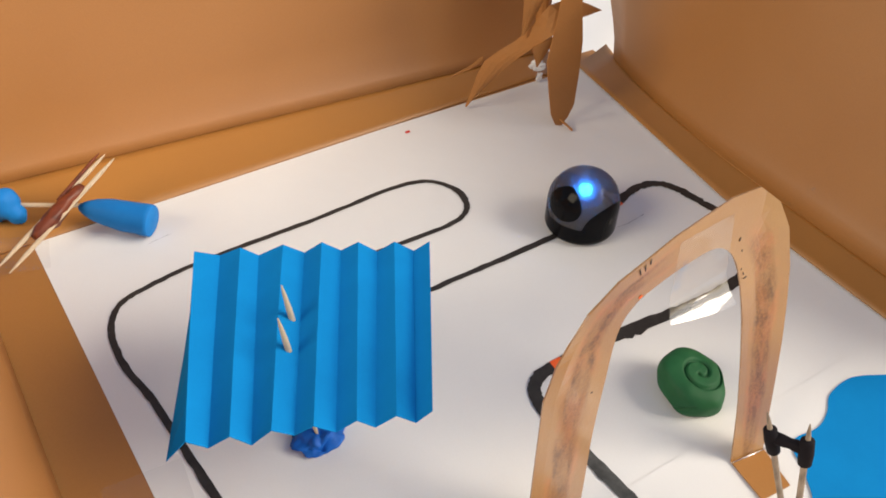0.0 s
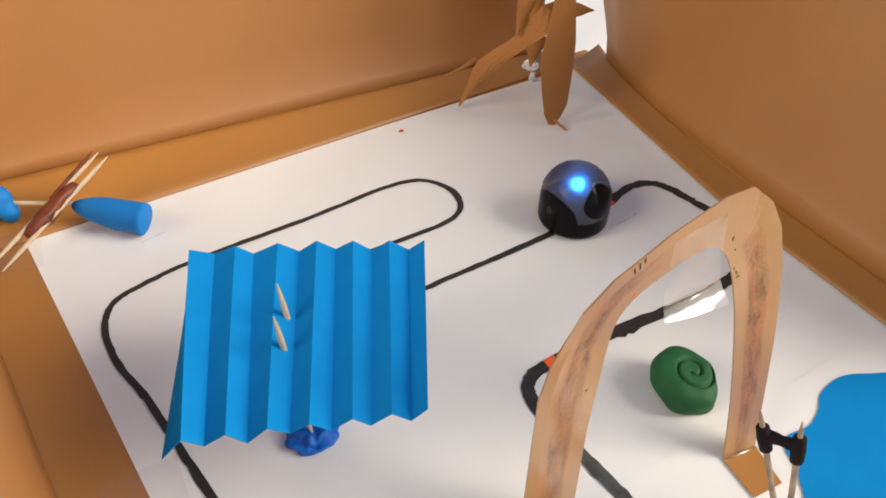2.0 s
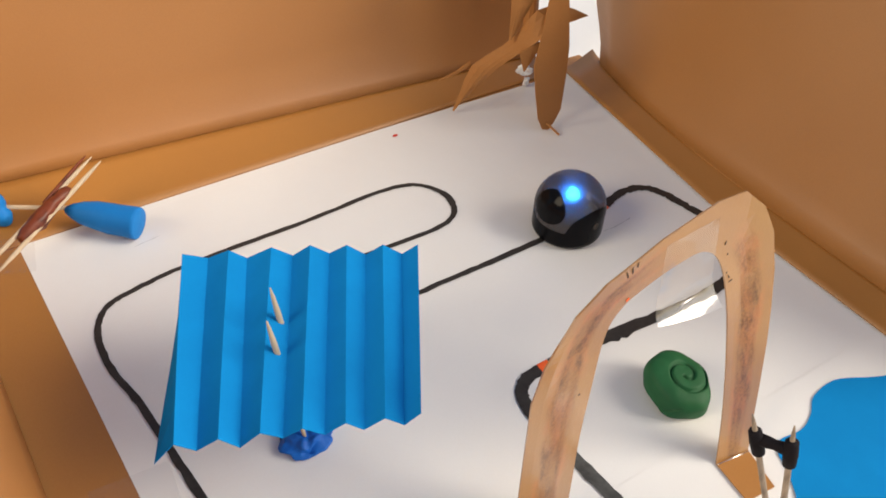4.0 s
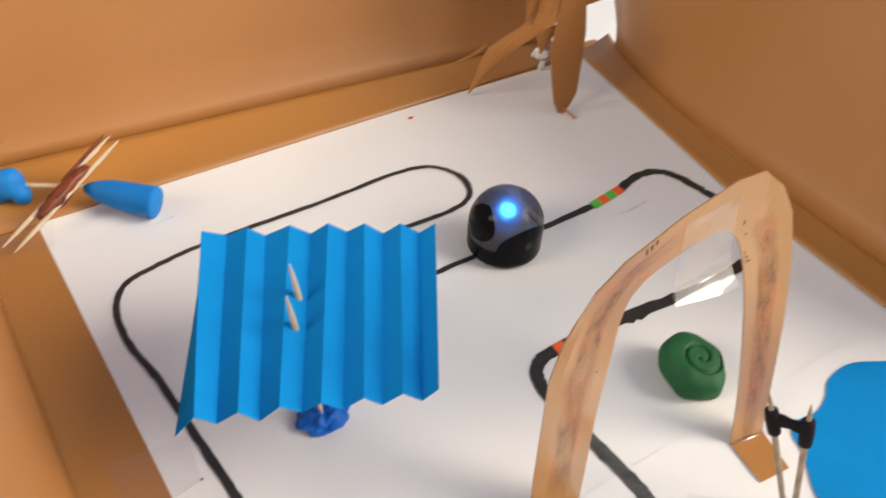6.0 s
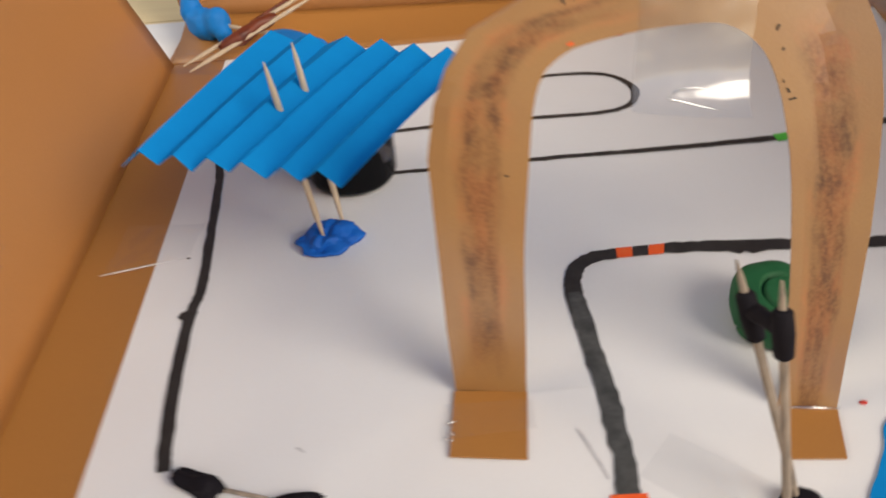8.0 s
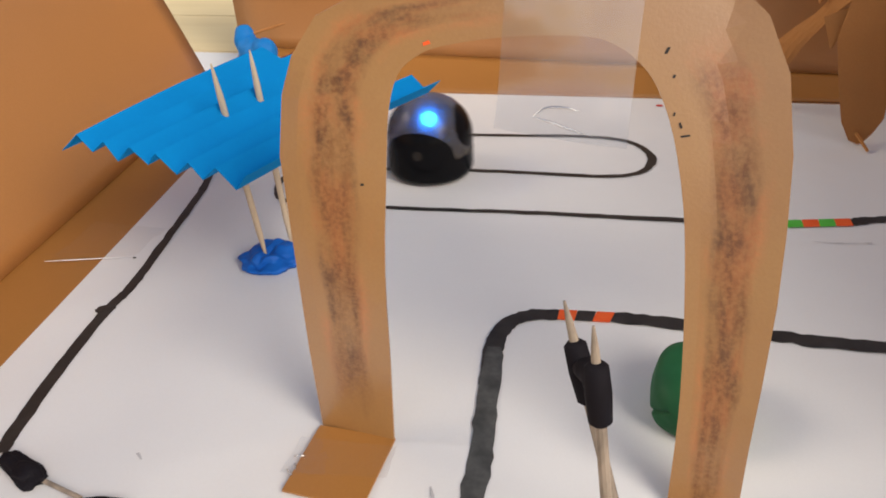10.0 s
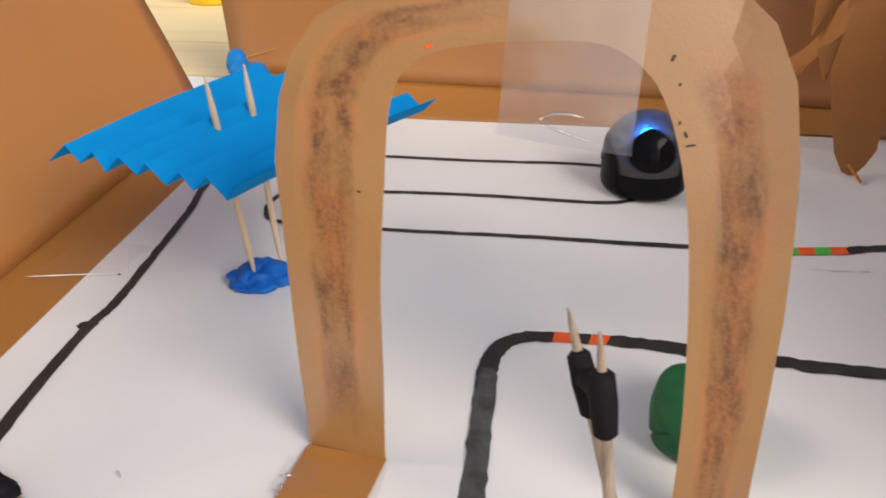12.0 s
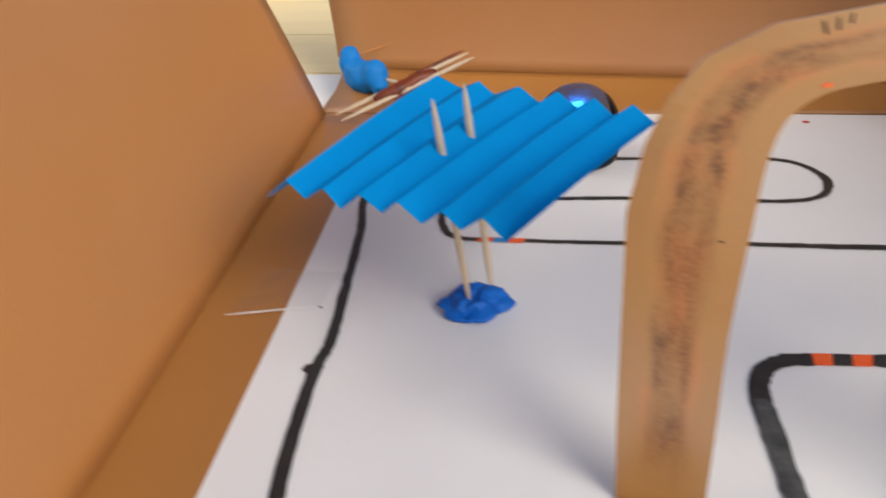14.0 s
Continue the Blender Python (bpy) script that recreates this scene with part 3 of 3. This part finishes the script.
            rings.append([bm2.verts.new((p + q @ Vector((w * math.cos(0.785 * k), w * math.sin(0.785 * k), 0))) * MM) for k in range(8)])
        for g, h in zip(rings, rings[1:]):
            for k in range(8):
                bm2.faces.new((g[k], g[(k + 1) % 8], h[(k + 1) % 8], h[k]))
        part("film_fold_glare", bm2, CREASE, a, smooth=True).visible_shadow = False
    f = part("clear_film", bm, FILM, a, "clear plastic film hanging in the arch", smooth=True)
    f.visible_shadow = False


# ---- green coil, black post, blue paper pond ----
def green_coil():
    g = thing("green_clay_coil", "thick green clay disc with a spiral pressed into it", "clay")
    bm = bmesh.new()
    bmesh.ops.create_icosphere(bm, subdivisions=6, radius=1)
    for v in bm.verts:
        n = v.co.normalized()
        flat = Vector((n.x, n.y)).length
        k = 1 / (flat ** 3.2 + abs(n.z) ** 3.2) ** (1 / 3.2)
        th = math.atan2(n.y, n.x)
        k *= 1 + 0.035 * math.cos(5 * th + 0.6) * flat + 0.05 * noise.noise(Vector(n * 1.7) + Vector((9, 0, 0)))
        p = Vector((n.x * 11.9 * k, n.y * 13.2 * k, n.z * 6.8 * k))
        r, top = Vector((p.x - 1.8, p.y + 0.8)).length, p.z > 2.5
        depth = 0.0
        if top:
            for turn in range(2):
                rr = 1.2 + 5.0 * (turn + (math.atan2(p.y + 0.8, p.x - 1.8) + math.pi) / (2 * math.pi))
                if rr < 8.6:
                    depth = max(depth, math.exp(-((r - rr) / 0.5) ** 2))
        else:
            # the end of the roll shows as a slanting crease in the side
            depth = 0.8 * math.exp(-((th + 2.55 - 0.10 * p.z) / 0.05) ** 2) * flat
        q = p - (Vector((0, 0, 1.7 * depth)) if top else Vector((n.x, n.y, 0)) * 1.1 * depth)
        tilt = 0.16 * q.y
        v.co = Vector((q.x + 186.9, q.y - 213.2, max(0.1, q.z + 6.8 + tilt))) * MM
    part("coil", bm, GREEN_CLAY, g, smooth=True)


def black_post():
    b = thing("black_clay_post", "two grey toothpicks joined by black clay on black feet", "clay model")
    feet, tips = ((173, -272.5, 1), (168.5, -278.5, 1)), ((155.6, -258, 59.8), (160.6, -268, 62.3))
    for f, t in zip(feet, tips):
        part("toothpick", rod(f, t, PICK), WOOD_GREY, b)
        part("clay_foot", lump((f[0] + 0.5, f[1], 1.2), (4.6, 4.0, 2.2), 0.08, seed=f[0], flat=0.0), BLACK_CLAY, b, smooth=True)
    ends = []
    for f, t, lo, hi in zip(feet, tips, (0.70, 0.72), (0.885, 0.90)):
        p, q = Vector(f).lerp(Vector(t), lo), Vector(f).lerp(Vector(t), hi)
        ends.append((p + q) / 2)
        part("clay_grip", rod(p, q, ((0, 1.3), (0.06, 2.0), (0.5, 2.25), (0.93, 2.0), (1, 1.2)), 14), BLACK_CLAY, b, smooth=True)
    part("clay_bridge", rod(ends[0] + Vector((0, 0, 1.5)), ends[1] + Vector((0, 0, 1.0)), ((0, 2.0), (0.3, 1.9), (0.5, 1.6), (0.7, 1.9), (1, 2.0)), 14), BLACK_CLAY, b, smooth=True)


def pond():
    pts = smooth_path([(262, -247, 0.2), (248, -240.5, 0.2), (234, -241.5, 0.2), (226, -246.5, 0.2), (217, -249.5, 0.2), (206, -248.5, 0.2), (201, -252, 0.2), (198.5, -258, 0.2), (194, -265, 0.2),
                       (188, -276, 0.2), (190, -300, 0.2), (230, -310, 0.2), (280, -300, 0.2), (284, -260, 0.2), (262, -247, 0.2)], 6)[:-1]
    ob = part("blue_paper_pond", plate(pts, 0.25), BLUE_PAPER)
    tagged(ob, "pond shape cut from bright blue paper lying flat", "paper")


# ---- clay dragonfly in the back corner ----
def dragonfly():
    d = thing("clay_dragonfly", "blue clay dragonfly with toothpick wings and a red-brown clay middle", "clay model")
    a, b = Vector((20.5, -3, 9.6)), Vector((45.0, -25.0, 7.4))
    q = (b - a).to_track_quat("Z", "Y")
    bm = bmesh.new()
    prof = [(-0.03, 0.3), (0.0, 1.8), (0.09, 3.4), (0.22, 5.0), (0.4, 6.3), (0.6, 6.9), (0.8, 6.9), (0.94, 7.2), (0.99, 7.1), (1.0, 6.6), (1.0, 0.2)]
    rings = []
    for t, r in prof:
        ring = []
        for k in range(28):
            th = 2 * math.pi * k / 28
            w = r * (1 + 0.05 * noise.noise(Vector((math.cos(th) * 1.5, math.sin(th) * 1.5, t * 4))))
            p = a.lerp(b, t) + q @ Vector((w * math.cos(th), w * math.sin(th), 0))
            p.z = max(p.z, 0.2)
            ring.append(bm.verts.new(p * MM))
        rings.append(ring)
    for r, s in zip(rings, rings[1:]):
        for k in range(28):
            bm.faces.new((r[k], r[(k + 1) % 28], s[(k + 1) % 28], s[k]))
    part("tail", bm, SKY_CLAY, d, smooth=True)
    # head: a thick pinched roll with two raised ends
    bm = bmesh.new()
    for at, size, seed in (((-15, 18, 9.5), (10.0, 7.5, 8.0), 1), ((-21.5, 23, 15), (5.4, 5.6, 8.0), 2), ((-7.5, 12.5, 12), (7.0, 6.6, 7.2), 3), ((-4.2, 8.5, 7.5), (4.6, 4.0, 5.0), 4)):
        blob = lump(at, size, 0.07, seed=seed, turn=-38, detail=4)
        tmp = bpy.data.meshes.new("blob")
        blob.to_mesh(tmp)
        blob.free()
        bm.from_mesh(tmp)
        bpy.data.meshes.remove(tmp)
    head = part("head", bm, SKY_CLAY, d, smooth=True)
    fuse = head.modifiers.new("fuse", "REMESH")
    fuse.mode, fuse.voxel_size, fuse.use_smooth_shade = "VOXEL", 0.0007, True
    soft = head.modifiers.new("soften", "SMOOTH")
    soft.factor, soft.iterations = 0.6, 10
    part("body_stick", rod((26, -6, 10.5), (-8, 14, 10.5), ((0, 1.0), (1, 1.0))), WOOD, d)
    lo, hi = Vector((-17, -22, 4)), Vector((39.5, 8.5, 23))
    for k, off in enumerate((Vector((-1.4, 1.8, 0.6)), Vector((1.5, -1.6, -0.4)))):
        part("wing_stick", rod(lo + off * 1.2, hi + off, PICK), WOOD, d)
    part("wing_stick", rod(lo.lerp(hi, 0.55) + Vector((-1.5, 2.2, 2)), hi + Vector((-3.5, 2.6, 1.6)), ((0, 0.9), (0.8, 0.8), (1, 0.2))), BROWN_CLAY, d)
    bm = bmesh.new()
    qq = (hi - lo).to_track_quat("Z", "Y")
    rings = []
    for i in range(15):
        t = 0.27 + 0.46 * i / 14
        r = 1.6 + 1.8 * math.sin(math.pi * i / 14) ** 0.7
        ring = []
        for k in range(20):
            th = 2 * math.pi * k / 20
            w = r * (1 + 0.38 * noise.noise(Vector((math.cos(th) * 1.7, math.sin(th) * 1.7, i * 0.5))))
            ring.append(bm.verts.new((lo.lerp(hi, t) + qq @ Vector((w * math.cos(th), w * math.sin(th), 0))) * MM))
        rings.append(ring)
    for r, s in zip(rings, rings[1:]):
        for k in range(20):
            bm.faces.new((r[k], r[(k + 1) % 20], s[(k + 1) % 20], s[k]))
    bm.faces.new(rings[0][::-1])
    bm.faces.new(rings[-1])
    part("middle", bm, BROWN_CLAY, d, smooth=True)
    part("antenna", rod((-17, 24, 18), (-2, 31, 21.5), ((0, 0.8), (0.7, 0.7), (1, 0.3)), 8), LEAF_CARD, d)


# ---- brown card plant in the far corner ----
def card_plant():
    s = thing("card_plant", "plant folded from pointed brown cardboard leaves", "paper plant")

    def leaf(one, other, bow=0.0, steps=3):
        """A pointed blade between two edges, bowed across."""
        one, other = [smooth_path(e, steps) for e in (one, other)]
        bm = bmesh.new()
        rows = []
        for p, q in zip(one, other):
            row = []
            for k in range(5):
                c = p.lerp(q, k / 4)
                c.y -= bow * math.sin(math.pi * k / 4)
                row.append(bm.verts.new(c * MM))
            rows.append(row)
        for r, t in zip(rows, rows[1:]):
            for k in range(4):
                bm.faces.new((r[k], r[k + 1], t[k + 1], t[k]))
        bmesh.ops.recalc_face_normals(bm, faces=bm.faces)
        bmesh.ops.solidify(bm, geom=list(bm.faces), thickness=0.5 * MM)
        part("leaf", bm, LEAF_CARD, s)

    # upright blade standing on its ragged foot
    leaf([(257.5, -45, 0.3), (254.5, -45, 1.5), (250.5, -45, 9), (246.5, -45, 25), (243, -45, 42), (246, -44, 58), (250, -42, 78)],
         [(259.4, -45, 0.5), (262.5, -45, 4.5), (265.5, -45, 11), (265.5, -45, 31), (264.5, -45, 48), (262, -44, 66), (260, -42, 84)], 0.3, 1)
    # long blade lying across it, its point down by the back flap
    leaf([(222.9, -6, 1.0), (230.8, -12, 14.6), (236.1, -24, 32.3), (240.5, -34, 44.3), (246, -44, 56), (257, -43, 59.8), (271, -39, 57.8), (283.6, -34, 55.6)],
         [(222.7, -6, 2.0), (225, -9, 15), (228, -13, 31), (238, -24, 45), (243, -31, 56), (247, -37, 68), (264, -36, 66.5), (283.8, -34, 56.0)], 1.2, 2)
    leaf([(243, -37, 35.8), (241, -37, 41.5), (238.8, -37, 47.7)], [(243.6, -37.2, 36.0), (247, -40, 46), (251, -43.5, 56)], 0.3, 1)
    # broad blade rising behind them
    leaf([(237.2, -30, 51), (236.6, -30, 68), (234, -28, 100), (238, -24, 130)], [(238.4, -30, 51), (247, -32, 68), (262, -31, 100), (262, -26, 130)], 0.8, 1)
    leaf([(284, -10, 62), (266, -4, 98), (268, 2, 130)], [(290, -8, 60), (300, 2, 92), (298, 8, 130)], 2.0)
    leaf([(214, -4, 22), (222, -8, 27), (228, -11, 33)], [(214.3, -4, 21.6), (223, -8, 25.5), (229, -11, 30)], 0.2, 1)
    part("stem", rod((264, -12, 40), (268, -6, 118), ((0, 3.0), (0.5, 3.0), (1, 2.4)), 9), LEAF_CARD, s)
    part("paper_shred", rod((256.5, -45.5, 5.0), (260.2, -52.5, 0.6), ((0, 0.7), (1, 0.6)), 5), LEAF_CARD, s)
    part("glue", lump((272, -3.5, 11.5), (4.2, 1.6, 3.2), 0.3, seed=6, turn=-35), GLUE, s, smooth=True)
    part("glue", lump((275, -3, 3.2), (1.9, 1.3, 2.9), 0.3, seed=7), GLUE, s, smooth=True)


# ---- strips of clear tape ----
def tapes():
    def strip(corners, ripples):
        a, b, c, d = (Vector(p) for p in corners)
        bm = bmesh.new()
        n = 14
        grid = []
        for i in range(n + 1):
            row = []
            for j in range(n + 1):
                u, v = i / n, j / n
                p = a.lerp(b, u).lerp(d.lerp(c, u), v)
                p.z += ripples * (0.5 + 0.5 * math.sin(9 * v + 3 * u)) + ripples * noise.noise(Vector((u * 3, v * 3, a.x)))
                row.append(bm.verts.new(p * MM))
            grid.append(row)
        for i in range(n):
            for j in range(n):
                bm.faces.new((grid[i][j], grid[i + 1][j], grid[i + 1][j + 1], grid[i][j + 1]))
        ob = part("clear_tape", bm, TAPE, smooth=True)
        ob.visible_shadow = False
        tagged(ob, "strip of clear sticky tape holding down the paper", "tape", "tape strips")

    strip(((-13, -170, 0.8), (13, -163.5, 0.6), (15, -144, 0.6), (-12, -143, 0.8)), 0.5)
    # glint along the tape's crease, put in as a thin white rod
    crease = part("tape_crease_glint", rod((-14, -171, 1.4), (13, -163.2, 0.7), ((0, 0.08), (0.3, 0.22), (0.7, 0.16), (1, 0.06)), 8), GLUE)
    tagged(crease, "thin raised line standing in for a glint on creased clear tape", "tape")
    strip(((-26, -20, 1.5), (0, -26, 0.8), (4, -6, 0.8), (-22, 10, 1.5)), 0.6)
    strip(((94, -248, 1.1), (118, -246, 1.1), (118, -236, 1.0), (95, -236, 1.0)), 0.25)
    # small glossy rods added where the tape at the arch's feet glints
    for p, q in (((177.6, -244.2, 1.0), (192.6, -246.2, 1.0)), ((95.6, -243, 1.5), (98.2, -242.4, 1.6)), ((95.2, -247, 1.4), (97.0, -248.6, 1.5)), ((96.4, -245, 1.5), (97.2, -246.8, 1.5))):
        glint = part("tape_crease_glint", rod(p, q, ((0, 0.15), (0.5, 0.4), (1, 0.15)), 8), CREASE, smooth=True)
        tagged(glint, "thin raised line standing in for a glint on creased clear tape", "tape")
    strip(((140, -262, 0.6), (160, -280, 0.6), (172, -268, 0.6), (150, -250, 0.6)), 0.3)


def yellow_tub():
    y = thing("yellow_tub", "small yellow plastic tub standing on the table", "tub")
    part("tub_body", rod((-136, 249, -3.5), (-136, 249, 26), ((0, 17), (0.1, 18), (0.9, 20), (1, 20)), 28), YELLOW, y, smooth=True)
    part("tub_lid", rod((-136, 249, 26), (-136, 249, 32), ((0, 21.5), (0.8, 21.5), (1, 20)), 28), YELLOW, y, smooth=True)


# ---- the line-following robot ----
def robot():
    r = thing("toy_robot", "small round black toy robot with a smoky dome and blue light", "robot", at=(0.214, -0.115, 0))
    sides = 64

    def radius(z):
        return 16.2 if z < 14 else 16.2 * math.sqrt(max(0.0, 1 - ((z - 14) / 16.2) ** 2)) ** 0.9

    bm = bmesh.new()
    rings = []
    for f in [i / 16 for i in range(17)]:
        ring = []
        for k in range(sides):
            th = 2 * math.pi * k / sides
            side = max(0.0, (0.12 - math.cos(2 * th)) / 1.12)
            top = 10.2 + 11.0 * side ** 0.36
            z = 1.2 + (top - 1.2) * f
            rad = radius(z) + 0.18
            if z < 4:
                rad -= 1.0 * (1 - (z - 1.2) / 2.8) ** 2
            ring.append(bm.verts.new((rad * math.cos(th) * MM, rad * math.sin(th) * MM, z * MM)))
        rings.append(ring)
    for a, b in zip(rings, rings[1:]):
        for k in range(sides):
            bm.faces.new((a[k], a[(k + 1) % sides], b[(k + 1) % sides], b[k]))
    bm.faces.new(rings[0][::-1])
    part("shell_skirt", bm, BLACK_SHELL, r, smooth=True)
    # round black caps on the dome, fore and aft
    for turn in (0.0, math.pi):
        bm = bmesh.new()
        hub = None
        rings = []
        for i in range(6):
            ring = []
            for k in range(24 if i else 1):
                w = 2 * math.pi * k / 24
                th = turn + 0.6 * i / 5 * math.cos(w)
                z = 19.8 + 7.4 * i / 5 * math.sin(w)
                rad = radius(z) + 0.2
                ring.append(bm.verts.new((rad * math.cos(th) * MM, rad * math.sin(th) * MM, z * MM)))
            rings.append(ring)
        for k in range(24):
            bm.faces.new((rings[0][0], rings[1][k], rings[1][(k + 1) % 24]))
        for p, q in zip(rings[1:], rings[2:]):
            for k in range(24):
                bm.faces.new((p[k], q[k], q[(k + 1) % 24], p[(k + 1) % 24]))
        part("dome_cap", bm, BLACK_SHELL, r, "round glossy black patch", smooth=True)
    bm = bmesh.new()
    rings = []
    for i in range(22):
        z = 6 + 24.0 * math.sin(math.pi / 2 * i / 21)
        rad = max(0.15, radius(min(z, 30.15)))
        rings.append([bm.verts.new((rad * math.cos(2 * math.pi * k / sides) * MM, rad * math.sin(2 * math.pi * k / sides) * MM, z * MM)) for k in range(sides)])
    for a, b in zip(rings, rings[1:]):
        for k in range(sides):
            bm.faces.new((a[k], a[(k + 1) % sides], b[(k + 1) % sides], b[k]))
    bm.faces.new(rings[-1])
    dome = part("dome", bm, DOME, r, "smoky see-through dome", smooth=True)
    part("inner_board", rod((0, 0, 5), (0, 0, 15.0), ((0, 14.6), (0.5, 14.4), (0.75, 12)), 40), GREY_PLASTIC, r, smooth=True)
    # nested shells added only to spread the LED's light into a halo
    for rad, share in ((3.5, 0.42), (4.6, 0.32), (5.8, 0.2), (7.2, 0.12), (8.8, 0.07)):
        part("halo_layer", lump((0, 0, 20.6), (rad, rad, rad * 0.95), 0.0, flat=12.8), frosted(share), r, "added frosted layer that spreads the light into a halo", smooth=True)
    part("led", lump((0, 0, 20.9), (2.9, 2.9, 2.6), 0.0), LED, r, "glowing blue light", smooth=True)
    for k in (1, 3):
        th = math.pi / 2 * k
        c = Vector((15.6 * math.cos(th), 15.6 * math.sin(th), 13.0))
        o = Vector((math.cos(th), math.sin(th), 0.06))
        part("sensor_window", rod(c, c + o * 0.95, ((0, 1.9), (1, 1.8)), 16), SENSOR, r)
    for sgn in (-1, 1):
        part("wheel", rod((0, sgn * 10.0, 4.0), (0, sgn * 13.6, 4.0), ((0, 3.8), (0.15, 4.0), (0.85, 4.0), (1, 3.8)), 20), RUBBER, r)
    part("skid", lump((10, 0, 1.0), (1.4, 1.4, 1.0), 0.0, detail=2), RUBBER, r)
    part("skid", lump((-10, 0, 1.0), (1.4, 1.4, 1.0), 0.0, detail=2), RUBBER, r)
    return r


table()
box()
folds()
track()
canopy()
arch()
green_coil()
black_post()
pond()
dragonfly()
card_plant()
tapes()
yellow_tub()
ROBOT = robot()


# ---- what moves: the robot reads its code, then follows the line ----
def motions():
    rows = [(0.0, 214, -115, 190), (0.5, 215, -115, 186), (1.0, 215.5, -114, 125), (1.5, 216, -113, 95), (2.0, 216, -112, 95), (2.5, 217, -114, 135), (2.8, 216, -114, 150),
            (3.0, 215, -114, 188), (3.3, 214, -115, 192), (4.2, 214, -115, 184), (5.0, 208, -115.5, 184), (5.5, 193, -116, 182), (6.0, 168, -117, 180), (6.5, 143, -117.5, 180), (7.0, 116, -118, 180),
            (7.5, 90, -119, 181), (8.0, 65, -119, 182), (8.3, 52, -118, 170), (8.6, 44, -111, 120), (8.9, 43, -100, 80), (9.2, 52, -91, 25), (9.6, 74, -88, 4), (10.3, 112, -85.5, -10),
            (10.5, 122, -85, -12), (11.0, 146, -85.2, 346), (11.5, 169, -82.5, 12), (11.8, 176.5, -76, 60), (12.0, 178, -68, 95), (12.3, 172, -55, 150), (12.5, 164, -52, 172),
            (13.0, 139, -50.5, 178), (13.5, 113, -51, 180), (14.0, 88, -51.5, 182)]
    fixed, last = [], None
    for t, x, y, a in rows:
        while last is not None and a - last > 180:
            a -= 360
        while last is not None and a - last < -180:
            a += 360
        last = a
        fixed.append((t, pose(x * MM, y * MM, 0, 0, 0, a)))
    walk(ROBOT, fixed)


motions()
